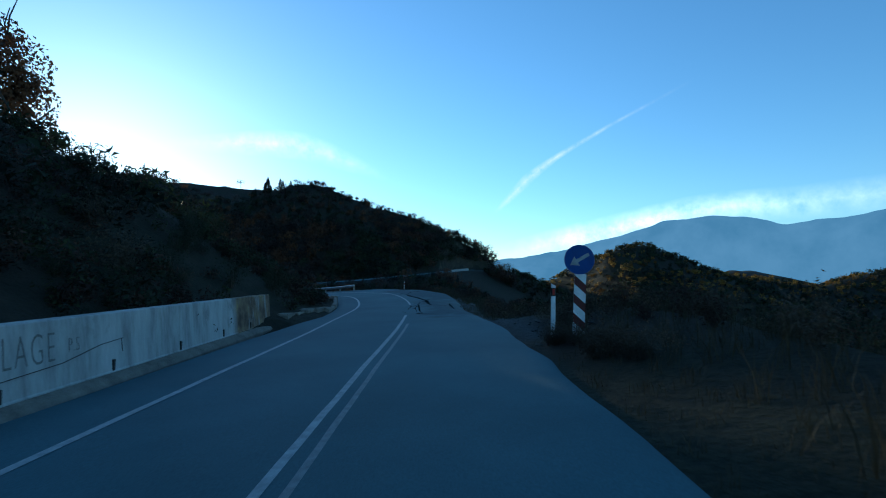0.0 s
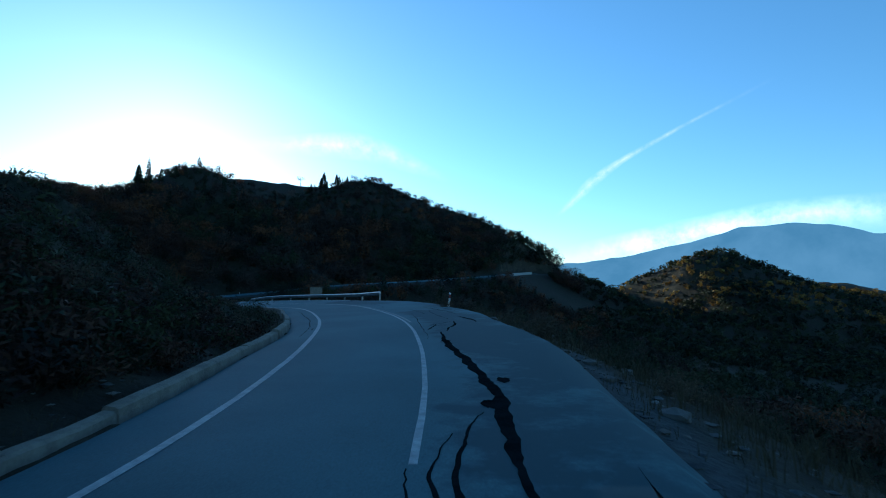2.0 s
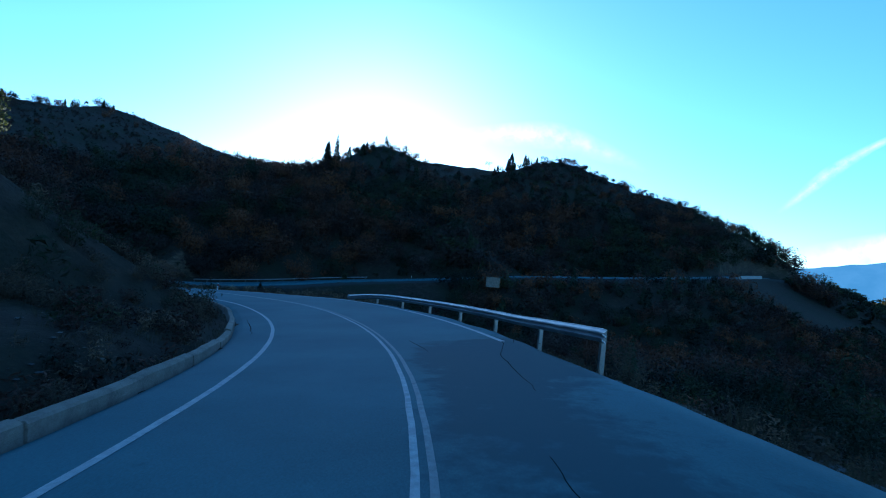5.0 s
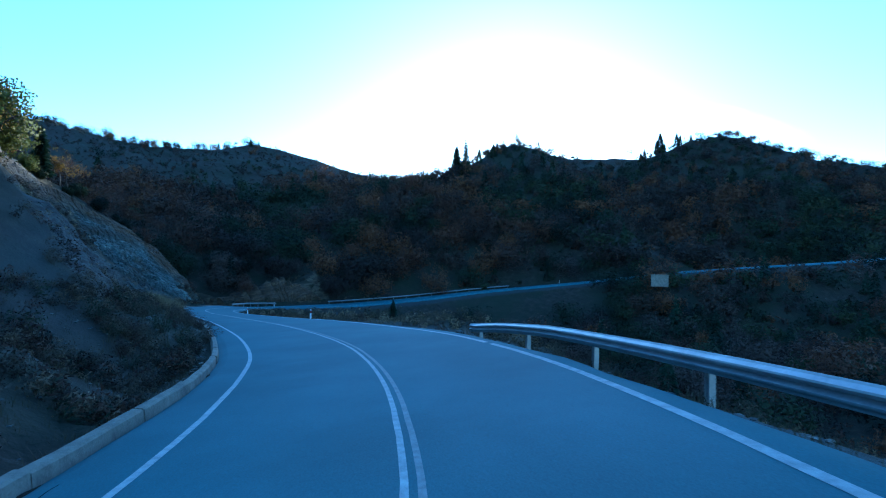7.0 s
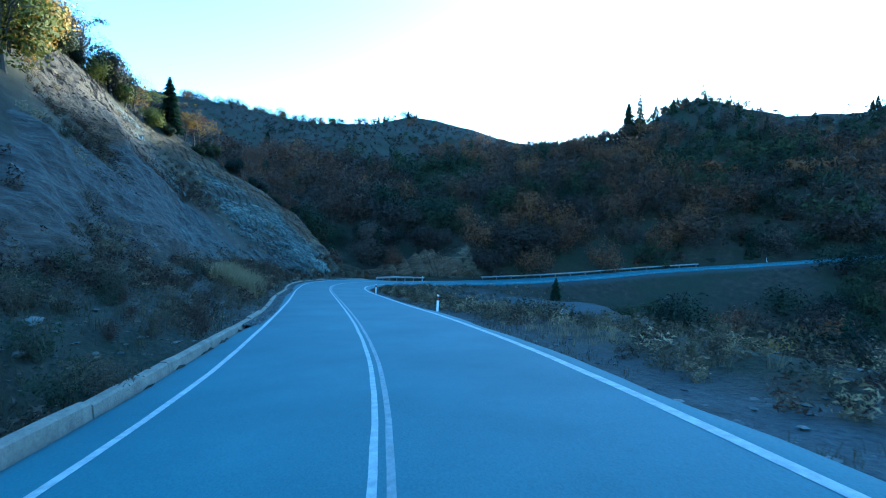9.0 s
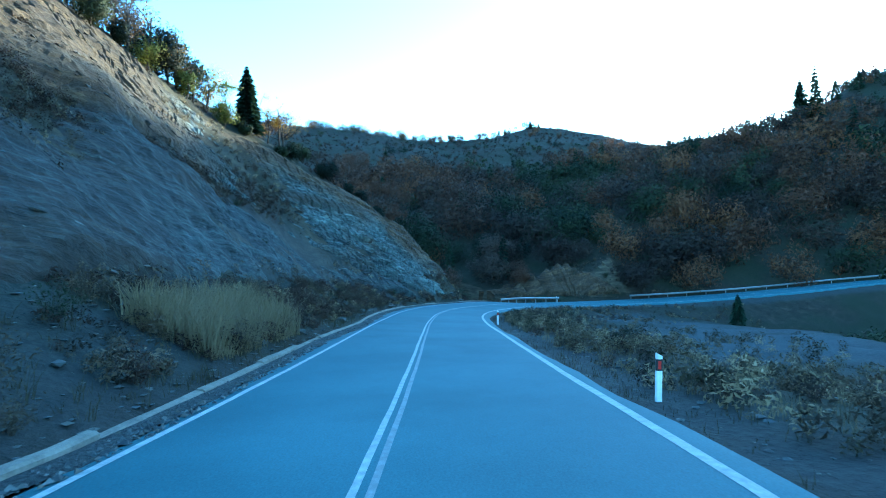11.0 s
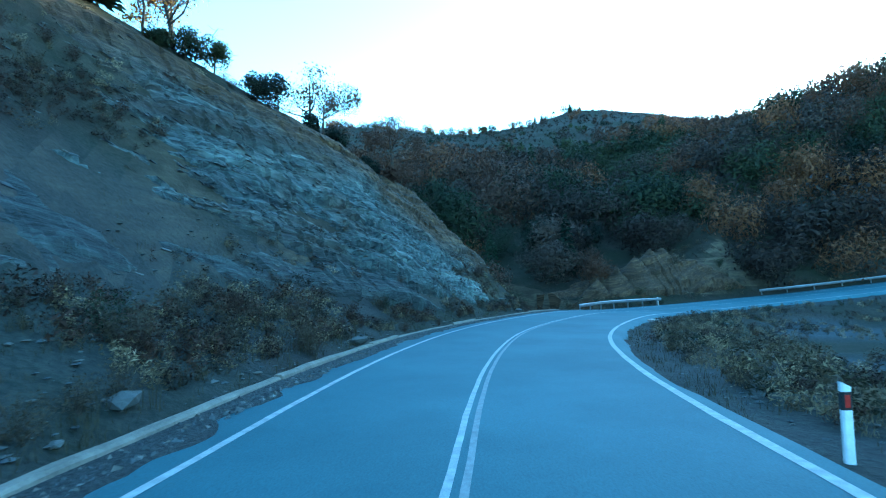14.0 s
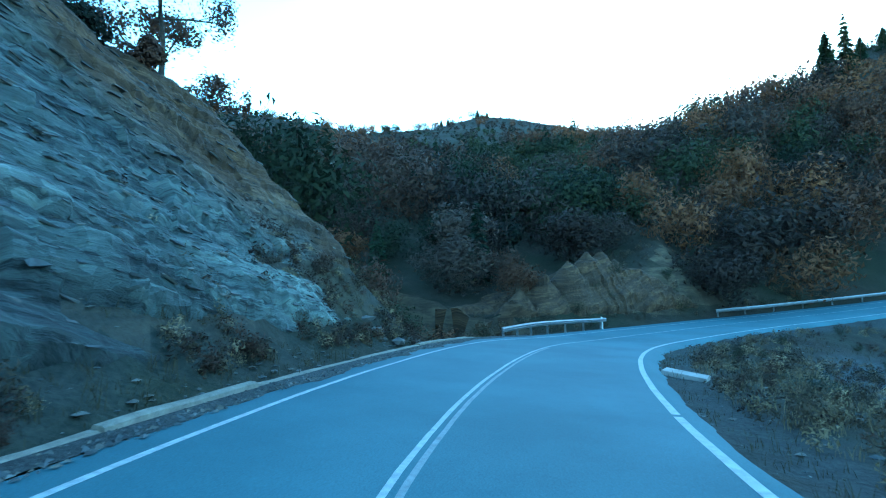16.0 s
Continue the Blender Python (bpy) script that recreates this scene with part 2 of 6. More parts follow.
NEEDLES = leaf_material("fir_needles", [(0.010, 0.019, 0.012), (0.019, 0.034, 0.019), (0.033, 0.052, 0.027)], 0.09)
SCRUB = leaf_material("dry_scrub", [(0.026, 0.022, 0.017), (0.05, 0.042, 0.029), (0.085, 0.068, 0.044), (0.13, 0.10, 0.064)], 0.5)
RUSSET = leaf_material("russet_scrub", [(0.022, 0.014, 0.011), (0.04, 0.024, 0.017), (0.07, 0.042, 0.027)], 0.6)
STRAW = leaf_material("straw_grass", [(0.08, 0.064, 0.038), (0.145, 0.115, 0.066), (0.22, 0.175, 0.10), (0.30, 0.24, 0.145)], 0.4)
# green leaves with low sunlight put into the colour, for the brow trees
LEAF_SUNLIT = leaf_material("sunlit_green_leaves", [(0.06, 0.072, 0.016), (0.105, 0.115, 0.024), (0.16, 0.155, 0.032), (0.21, 0.18, 0.036)], 0.06)
LEAFY = {m.name for m in (LEAF_SUNLIT, TWIGS, LEAF_GREEN, LEAF_AUTUMN, LEAF_GOLD, NEEDLES, SCRUB, RUSSET, STRAW)} | {"verge_grass"}
GRASS = leaf_material("verge_grass", [(0.02, 0.022, 0.012), (0.038, 0.036, 0.02), (0.066, 0.056, 0.032), (0.10, 0.082, 0.048)], 0.3)


# ---- the land ----
def hashed(ix, iy, k):
    h = np.sin(ix * 127.1 + iy * 311.7 + k * 74.7) * 43758.5453
    return h - np.floor(h)


def lattice(x, y, k=0):
    ix, iy = np.floor(x), np.floor(y)
    fx, fy = x - ix, y - iy
    fx, fy = fx * fx * (3 - 2 * fx), fy * fy * (3 - 2 * fy)
    a = hashed(ix, iy, k) * (1 - fx) + hashed(ix + 1, iy, k) * fx
    b = hashed(ix, iy + 1, k) * (1 - fx) + hashed(ix + 1, iy + 1, k) * fx
    return a * (1 - fy) + b * fy


def rough(x, y, size, octaves=4, k=0):
    """Fractal noise about 0, of features that size and smaller."""
    out, amp = 0.0, 1.0
    for o in range(octaves):
        f = 2.0**o / size
        out = out + amp * (lattice(x * f + 17.3 * o, y * f - 9.1 * o, k + o) - 0.5)
        amp *= 0.5
    return out


# road axis (the painted centre line): plan, height, and cross fall in degrees (right side up)
AXIS = [
    (-1.60, -62.00, -1.29, 0.2), (-1.55, -42.00, -0.94, 0.3), (-1.54, -22.50, -0.60, 0.6), (-1.51, -12.50, -0.40, 1.4),
    (-1.25, -2.50, -0.17, 2.1), (-0.92, 7.47, 0.09, 2.7), (-1.05, 17.43, 0.37, 3.4), (-2.57, 27.32, 0.64, 4.1),
    (-5.39, 36.96, 0.59, 4.7), (-9.26, 46.21, 0.46, 5.2), (-14.35, 54.80, 0.11, 5.8), (-20.78, 62.39, -0.32, 5.9),
    (-28.41, 68.76, -0.80, 5.2), (-36.95, 73.85, -1.39, 3.5), (-45.94, 78.12, -1.98, 1.4), (-55.14, 81.96, -2.63, -0.5),
    (-64.46, 85.63, -3.25, -1.7), (-73.78, 89.36, -3.88, -2.6), (-82.90, 93.57, -4.45, -3.1), (-91.57, 98.76, -5.07, -3.2),
    (-99.41, 105.22, -5.72, -3.2), (-106.36, 112.69, -6.39, -2.8),
]
AXIS += [
    (-111.83, 121.24, -7.29, -0.9), (-115.12, 130.72, -7.84, -0.3), (-116.9, 140.7, -8.15, 0), (-116.5, 152, -8.15, 0),
    (-112, 168, -7.35, 0), (-103, 185, -5.55, 0), (-84, 205, -2.85, 0), (-57, 225, 1.05, 0), (-25, 254, 4.25, 0),
    (3, 300, 8.00, 0), (22, 350, 11.00, 0), (38, 380, 12.00, 0), (54, 396, 12.00, 0), (62, 416, 12.00, 0), (50, 438, 12, 0), (20, 452, 12, 0),
]


def spline(nodes, step=1.0):
    """A smooth curve through the nodes, sampled at about even steps."""
    p = np.array(nodes, float)
    ext = np.vstack([2 * p[0] - p[1], p, 2 * p[-1] - p[-2]])
    out = []
    for i in range(1, len(ext) - 2):
        a, b, c, d = ext[i - 1 : i + 3]
        n = max(2, int(np.linalg.norm(c[:2] - b[:2]) / step))
        t = np.linspace(0, 1, n, endpoint=False)[:, None]
        out.append(0.5 * (2 * b + (c - a) * t + (2 * a - 5 * b + 4 * c - d) * t**2 + (3 * b - a - 3 * c + d) * t**3))
    out.append(p[-1:])
    return np.vstack(out)


ROAD = spline(AXIS)
ROAD_S = np.r_[0, np.cumsum(np.linalg.norm(np.diff(ROAD[:, :2], axis=0), axis=1))]
way = np.gradient(ROAD[:, :2], axis=0)
way /= np.linalg.norm(way, axis=1)[:, None]
SIDE = np.stack([way[:, 1], -way[:, 0]], 1)  # to the right
S_ZERO = ROAD_S[np.argmin(np.hypot(ROAD[:, 0] + 1.54, ROAD[:, 1] + 22.5))]


def road_at(s, lat=0.0, up=0.0):
    """The place s metres along the road (0 is 22 m before the wall), lat metres to the right of the centre line."""
    s = np.asarray(s, float) + S_ZERO
    x, y, z, b = (np.interp(s, ROAD_S, ROAD[:, i]) for i in range(4))
    nx, ny = np.interp(s, ROAD_S, SIDE[:, 0]), np.interp(s, ROAD_S, SIDE[:, 1])
    return np.stack([x + nx * lat, y + ny * lat, z + lat * np.tan(np.radians(b)) + up], -1)


def road_frame(x, y):
    """Distance along, distance to the right, and the pavement's height, for places in plan."""
    x, y = np.ravel(x), np.ravel(y)
    s, lat, z = np.empty(len(x)), np.empty(len(x)), np.empty(len(x))
    for i in range(0, len(x), 4000):
        dx, dy = x[i : i + 4000, None] - ROAD[:, 0], y[i : i + 4000, None] - ROAD[:, 1]
        j = (dx * dx + dy * dy).argmin(1)
        k = np.arange(len(j))
        d = dx[k, j] * SIDE[j, 0] + dy[k, j] * SIDE[j, 1]
        far = np.hypot(dx[k, j], dy[k, j])
        lat[i : i + 4000] = np.where(d >= 0, far, -far)
        s[i : i + 4000] = ROAD_S[j] - S_ZERO
        z[i : i + 4000] = ROAD[j, 2] + d.clip(-9, 9) * np.tan(np.radians(ROAD[j, 3]))
    return s, lat, z


# crests of the hills in plan and height, with the fall of their flanks
RIDGES = [
    (0.60, [(14, -95, 22), (-12, -45, 17), (-17.5, -15, 13), (-18.5, 6, 10.6), (-19.5, 18, 8.2), (-20.5, 27, 6.6), (-21, 34, 3.8), (-22, 41, 0.5)]),
    (0.70, [(-62, 18, 21), (-46, 35, 14.5), (-37, 45, 10), (-32, 48.2, 8.2), (-28, 48.8, 5.6), (-24.5, 49.6, 2.6)]),
    (0.62, [(-85, -30, 45), (-87, 20, 39), (-94, 44, 32.5), (-104, 58, 26), (-113, 69, 22), (-117.5, 78, 17.2), (-120, 87, 12.6), (-120.5, 93, 8.8), (-121, 97, 5.6), (-121, 101, 2.8), (-121.5, 105, 0), (-121, 111, -3.5)]),
    (0.62, [(-156, 243, 34.6), (-157, 283, 59.8), (-158, 305, 63.6), (-128, 336, 55.4), (-110, 350, 60.1), (-85, 372, 72.1), (-62, 392, 68.0), (-37.5, 415, 59.9)]),
    (0.52, [(-37.5, 415, 60.4), (-15, 415, 55.2), (6, 414, 43.7), (21, 414, 32.0), (37.5, 413, 24.5), (47.5, 413, 15.5), (56.5, 413, 11.5), (66, 413, -1.5)]),
    (0.40, [(-430, 40, 93.0), (-352, 131, 73.9), (-337, 190, 67.2), (-322, 225, 67.7), (-310, 244, 72.5), (-290, 270, 65.3), (-272, 293, 57.7), (-215, 275, 47.2), (-185, 252, 37.2), (-156, 243, 39.7)]),
    (0.45, [(-330, 470, 60.8), (-250, 490, 93.5), (-181, 524, 95.1), (-120, 545, 93.4), (-60, 560, 71.5)]),
    (0.42, [(-138, 122, -3.95), (-170, 135, 10.05), (-245, 138, 32.05), (-330, 150, 59.05)]),
    (0.42, [(-146, 160, -2.95), (-191, 207, 18.05), (-250, 255, 41.05)]),
    (1.15, [(-124.5, 122, -5.5), (-125.5, 128, -3.2), (-126.2, 133.5, -1.4), (-126.3, 137, -1.9), (-126.6, 141, -4.5), (-126.8, 144.5, -7.5)]),
    (0.45, [(70, 420, 18), (91, 432, 25), (120, 445, 19), (152, 455, 25), (181, 488, 36), (217, 517, 39), (235, 515, 22), (277, 505, 13), (360, 530, 6), (470, 560, -8)]),
    (0.35, [(330, 640, 0), (365, 690, 13), (448, 760, 24), (545, 790, 14)]),
    (0.35, [(370, 480, 2), (430, 500, 15), (520, 520, 24), (640, 540, 34)]),
]


def soft_max(a, b, k):
    hi, lo = np.maximum(a, b), np.minimum(a, b)
    return hi + 0.6 * k * np.log1p(np.exp(np.maximum((lo - hi) / k, -50)))


def floor_level(x, y):
    return -16 + 3 * rough(x, y, 60, 3, 5) - 14 * np.clip((x - 10) / 120, 0, 1)


def natural(x, y):
    """The hillside before the road was cut into it."""
    best = floor_level(x, y)
    for fall, nodes in RIDGES:
        top = np.full(len(x), -1e9)
        for q in spline(nodes, 5.0):
            top = np.maximum(top, q[2] - fall * np.hypot(x - q[0], y - q[1]))
        best = soft_max(best, top, 1.2 if fall > 1 else 2.5)
    return best + 1.6 * rough(x, y, 26, 4, 1)


def ramp01(v, a, b):
    t = np.clip((v - a) / (b - a), 0, 1)
    return t * t * (3 - 2 * t)


def along(table, s):
    t = np.array(table, float)
    return np.interp(s, t[:, 0], t[:, 1])


# how far the kerb's top and the pavement's valley edge lie from the centre line
KERB_AT = [(-40, -3.9), (26, -4.3), (31, -4.1), (34, -3.75), (46, -3.85), (50, -3.7), (53, -3.75), (57, -3.95), (63, -4.2), (74, -4.15), (82, -4.15), (88, -4.25), (93, -4.2), (97, -4), (102, -3.9), (107, -3.95), (113, -4), (118, -3.85), (124, -3.6), (131, -3.7), (137, -3.78), (143, -3.6), (147, -3.5), (151, -3.75), (157, -3.85), (162, -3.9), (167, -4.05), (172, -3.95), (177, -4), (184, -4.1), (190, -4.15), (196, -4.6), (215, -4.6), (600, -4.3)]
EDGE_AT = [(-40, 3.4), (22, 3.35), (27.5, 3.0), (33, 2.35), (37, 2.2), (41, 2.6), (46, 3.0), (51, 3.05), (53, 3.3), (57, 3.6), (63, 4.1), (70, 4.2), (78, 3.77), (90, 4.11), (106, 4.02), (113, 3.79), (131, 3.6), (155, 3.72), (167, 3.87), (177, 4.04), (200, 4.05), (600, 3.87)]


def land(x, y):
    """Height of the ground: natural slopes, cut and filled along the road."""
    shape = np.shape(x)
    x, y = np.ravel(np.asarray(x, float)), np.ravel(np.asarray(y, float))
    nat = natural(x, y)
    s, lat, zr = road_frame(x, y)
    # hill side: verge, talus, then the cut face
    foot = along(KERB_AT, s) - 0.3 - 0.8 * ramp01(s, 195, 199) * (1 - ramp01(s, 213, 218))
    out = np.maximum(foot - lat, 0)
    steep = 0.80 + 0.42 * ramp01(s, 84, 112) - 0.62 * ramp01(s, 190, 200) + 0.95 * ramp01(s, 202, 207) * (1 - ramp01(s, 224, 232)) + 0.7 * ramp01(s, 300, 330)
    low = ramp01(s, 42, 50) * (1 - ramp01(s, 82, 92))
    talus = 1.0 + 3.6 * ramp01(s, 100, 118) * (1 - 0.95 * ramp01(s, 160, 178)) + 4.0 * low
    up = (0.42 - 0.2 * low) * np.minimum(out, talus) + steep * np.maximum(out - talus, 0)
    # the spur's northern end falls away to the gully
    end = 1.3 + 1.15 * (101.4 - y) + 0.25 * (-109.3 - x) + 0.9 * rough(x, y, 5, 3, 17)
    spur = np.where((s > 150) & (s < 206) & (lat < 0) & (lat > -45), end, 1e3)
    hill = np.clip(np.minimum(nat, spur), zr - 0.45 * out, zr + up)
    # valley side: a shoulder, then a bank; past the rail a filled terrace
    edge = along(EDGE_AT, s) + 0.25
    out = np.maximum(lat - edge, 0)
    bank = zr - 0.2 - 0.5 * out + 0.12 * np.minimum(out, 2) + 0.62 * np.minimum(out, 3.5) * (1 - ramp01(s, 27, 36))
    e = (x + 33) * 0.715 + (y - 84) * 0.70
    flat = zr - 0.25 - 1.1 * ramp01(out, 3, 9) - 0.62 * np.maximum(e + 2 * rough(x, y, 12, 3, 8), 0)
    on = ramp01(s, 97, 110) * (1 - ramp01(s, 214, 240))
    fill = np.maximum(bank * (1 - on) + flat * on, floor_level(x, y) + 1.5 * rough(x, y, 20, 4, 1))
    away = ramp01(np.abs(lat), 55, 110)
    fill = fill * (1 - away) + np.maximum(nat, floor_level(x, y)) * away
    z = np.where(lat < 0, hill, fill)
    bench = (lat > foot) & (lat < edge)
    z = np.where(bench, zr - 0.16 - 0.28 * (lat < -3.3) * (s < 33), z)
    loose = np.where(lat < 0, foot - lat, lat - edge)
    return (z + np.clip(loose / 3, 0, 1) * 0.4 * rough(x, y, 3.0, 4, 3)).reshape(shape)


def axis_steps(lo, hi, fine, low, high, wide, far):
    """Grid lines: fine between lo and hi, growing to steps of wide out to low and high, and on outwards."""
    sides = []
    for start, stop, sign in ((lo, low, -1), (hi, high, 1)):
        out, step, v = [], fine, start
        while abs(v) < far:
            step = min(step * 1.13, wide) if (v - stop) * sign < 0 else step * 1.2
            v += sign * step
            out.append(v)
        sides.append(out)
    return np.r_[sides[0][::-1], np.arange(lo, hi + 0.01, fine), sides[1]]


def grid_mesh(name, gx, gy, height):
    xx, yy = np.meshgrid(gx, gy)
    zz = height(xx, yy)
    verts = np.stack([xx, yy, zz], -1).reshape(-1, 3)
    nx, ny = len(gx), len(gy)
    i = (np.arange(ny - 1)[:, None] * nx + np.arange(nx - 1)).ravel()
    faces = np.stack([i, i + 1, i + 1 + nx, i + nx], 1)
    me = bpy.data.meshes.new(name)
    me.vertices.add(len(verts))
    me.vertices.foreach_set("co", verts.ravel())
    me.loops.add(4 * len(faces))
    me.loops.foreach_set("vertex_index", faces.ravel())
    me.polygons.add(len(faces))
    me.polygons.foreach_set("loop_start", np.arange(0, 4 * len(faces), 4))
    me.polygons.foreach_set("use_smooth", np.ones(len(faces), bool))
    me.update(calc_edges=True)
    return me


ground = new("ground", grid_mesh("ground", axis_steps(-130, 14, 0.8, -430, 460, 5.5, 4500), axis_steps(-26, 212, 0.8, -70, 660, 5.5, 4500), land))
ground.data.materials.append(GROUND)
tagged(ground, "grassy and rocky autumn hillside in shade", "ground", kind="structure")


# ---- the road ----
def strip(name, s, profile, material, parent=None):
    """A band along the road: at each s the profile's (right, up) points, joined lengthwise."""
    rows = [road_at(s, a if np.ndim(a) else np.full(len(s), a), b) for a, b in profile]
    verts = np.stack(rows, 1).reshape(-1, 3)
    n, m = len(s), len(profile)
    faces = [(i * m + k, i * m + k + 1, (i + 1) * m + k + 1, (i + 1) * m + k) for i in range(n - 1) for k in range(m - 1)]
    me = bpy.data.meshes.new(name)
    me.from_pydata(verts.tolist(), [], [f[::-1] for f in faces])
    me.materials.append(material)
    for p in me.polygons:
        p.use_smooth = True
    ob = new(name, me)
    if parent:
        ob.parent = parent
    return ob


road_s = np.r_[np.arange(-38, 24, 1.0), np.arange(24, 92, 0.4), np.arange(92, 497, 1.0)]
edge = along(EDGE_AT, road_s)
rag = 0.16 * np.array([rough(np.array([v]), np.array([0.0]), 2.5, 3, 9)[0] for v in road_s])
gut = along(KERB_AT, road_s) + 0.05
road = strip("road", road_s, [(gut, -0.12), (gut + 0.28, -0.03), (gut + 0.34, 0), (-1.2, 0.0), (0.0, 0.0), (0.5, 0.0), (1.0, 0.0), (1.5, 0.0), (2.0, 0.0), (edge - 0.35 + rag, 0.0), (edge + rag, -0.02), (edge + 0.35 + rag, -0.25)], ROAD_SURFACE)
tagged(road, "grey asphalt mountain road with worn white lines", "road", kind="structure")
# the slipping lane is cracked and dark in places
rv = np.empty(3 * len(road.data.vertices))
road.data.vertices.foreach_get("co", rv)
rv = rv.reshape(-1, 3)
rs_, rl_, rz_ = road_frame(rv[:, 0], rv[:, 1])
broken = ramp01(rl_, 0.25, 0.9) * ramp01(rs_, 29, 34) * (1 - ramp01(rs_, 79, 82.5))
broken = np.clip(broken * (0.45 + 1.7 * rough(rs_ * 0.5, rl_, 2.2, 3, 71) + 0.3 * ramp01(rs_, 70, 76)), 0, 1)
road.data.attributes.new("worn", "FLOAT", "POINT").data.foreach_set("value", broken)
LINE_UP = 0.006
LEFT_AT = [(-40, -2.18), (-10, -2.18), (-3, -2.24), (4, -2.30), (11, -2.38), (18, -2.48), (25, -2.54), (32, -2.60), (39, -2.50), (46, -2.57), (53, -2.70), (60, -2.81), (67, -2.85), (74, -2.82), (81, -2.85), (88, -2.88), (95, -2.90), (102, -2.85), (109, -2.92), (116, -3.02), (123, -3.03), (130, -2.94), (137, -2.84), (144, -2.79), (151, -2.72), (158, -2.75), (165, -2.84), (172, -2.94), (179, -3.04), (186, -3.06), (193, -3.05), (200, -3.03), (207, -2.98), (214, -2.92), (221, -2.85), (228, -2.78), (235, -2.76), (600, -2.76)]
RIGHT_AT = [(67, 3.26), (74, 3.29), (81, 3.37), (88, 3.51), (95, 3.67), (102, 3.69), (109, 3.56), (116, 3.40), (123, 3.32), (130, 3.25), (137, 3.29), (144, 3.37), (151, 3.38), (158, 3.42), (165, 3.51), (172, 3.63), (179, 3.68), (186, 3.71), (193, 3.72), (200, 3.70), (207, 3.70), (214, 3.69), (221, 3.67), (228, 3.64), (235, 3.61), (600, 3.52)]
MID_AT = [(-40, -0.02), (-10, -0.02), (-3, -0.02), (4, -0.01), (11, 0.00), (18, 0.03), (25, 0.05), (32, 0.05), (39, 0.09), (46, 0.12), (53, 0.17), (60, 0.24), (67, 0.24), (74, 0.21), (81, 0.14), (88, 0.10), (95, 0.18), (102, 0.16), (109, 0.10), (116, -0.04), (123, -0.15), (130, -0.16), (137, -0.12), (144, -0.06), (151, -0.01), (158, 0.03), (165, 0.02), (172, -0.05), (179, -0.09), (186, -0.08), (193, -0.07), (200, -0.05), (207, -0.03), (214, -0.02), (221, -0.01), (228, 0.00), (235, 0.01), (600, 0.01)]


def painted(s0, s1, table, width, material, name, shift=0.0, up=LINE_UP):
    s = np.linspace(s0, s1, max(2, int((s1 - s0) / 0.8)))
    mid = along(table, s) + shift
    wob = 0.005 * np.sin(s * 1.7) + 0.004 * np.sin(s * 4.1 + 1)
    return strip(name, s, [(mid - width / 2 + wob, up), (mid + width / 2 + wob * 0.5, up)], material, road)


painted(-38, 330, LEFT_AT, 0.115, PAINT, "edge_line")
painted(-38, 32.4, MID_AT, 0.10, PAINT, "centre_line")
painted(38.5, 330, MID_AT, 0.085, PAINT, "centre_line")
painted(-38, 29, MID_AT, 0.08, WORN_PAINT, "worn_line", 0.24, 0.005)
painted(52, 190, MID_AT, 0.08, WORN_PAINT, "worn_line", 0.165, 0.005)
painted(80, 98.4, RIGHT_AT, 0.15, PAINT, "edge_line")
painted(98.8, 177.0, RIGHT_AT, 0.15, PAINT, "edge_line")
painted(177.2, 330, RIGHT_AT, 0.15, PAINT, "edge_line")
# gravel washed down over the gutter beside the kerb
wash_s = np.arange(120, 200, 0.25)
wash = along(KERB_AT, wash_s)
ragged = np.array([rough(np.array([v]), np.array([4.0]), 1.1, 5, 19)[0] for v in wash_s])
reach = np.minimum(wash + 0.24 + 0.3 * ramp01(wash_s, 122, 146) + 0.5 * ragged, along(LEFT_AT, wash_s) - 0.14)
strip("washed_gravel", wash_s, [(wash + 0.02, 0.05), (wash + 0.22, 0.035), (np.maximum(reach - 0.06, wash + 0.24), 0.018), (np.maximum(reach, wash + 0.3), 0.001)], GRIT, road)

# grey gravel of the terrace inside the bend, as a mask on the ground's corners
co = np.empty(3 * len(ground.data.vertices))
ground.data.vertices.foreach_get("co", co)
co = co.reshape(-1, 3)
gs, glat, gz = road_frame(co[:, 0], co[:, 1])
lot = ramp01(glat, 9.5, 11) * ramp01(gs, 136, 146) * (1 - ramp01(gs, 206, 216)) * (1 - ramp01((co[:, 0] + 33) * 0.715 + (co[:, 1] - 84) * 0.70, -3, 1))
lot = np.clip(lot * (1.1 - 2.2 * np.clip(rough(co[:, 0], co[:, 1], 9, 3, 11), 0, 1)), 0, 1)
verge = ramp01(glat - along(EDGE_AT, gs), 0, 0.3) * (1 - ramp01(glat - along(EDGE_AT, gs), 0.9 + 0.7 * ramp01(gs, 70, 80), 1.6 + 0.9 * ramp01(gs, 70, 80))) * (glat > 0) * (gs > 25)
talus_grit = 0.35 * (glat < 0) * ramp01(along(KERB_AT, gs) - glat, 0, 0.5) * (1 - ramp01(along(KERB_AT, gs) - glat, 7, 10)) * ramp01(gs, 100, 114) * (1 - ramp01(gs, 190, 200)) * ramp01(rough(co[:, 0], co[:, 1], 4, 3, 12), -0.35, 0.1)
ground.data.attributes.new("gravel", "FLOAT", "POINT").data.foreach_set("value", np.maximum(np.maximum(lot, verge * (1 - 0.5 * ramp01(gs, 104, 116))), talus_grit))


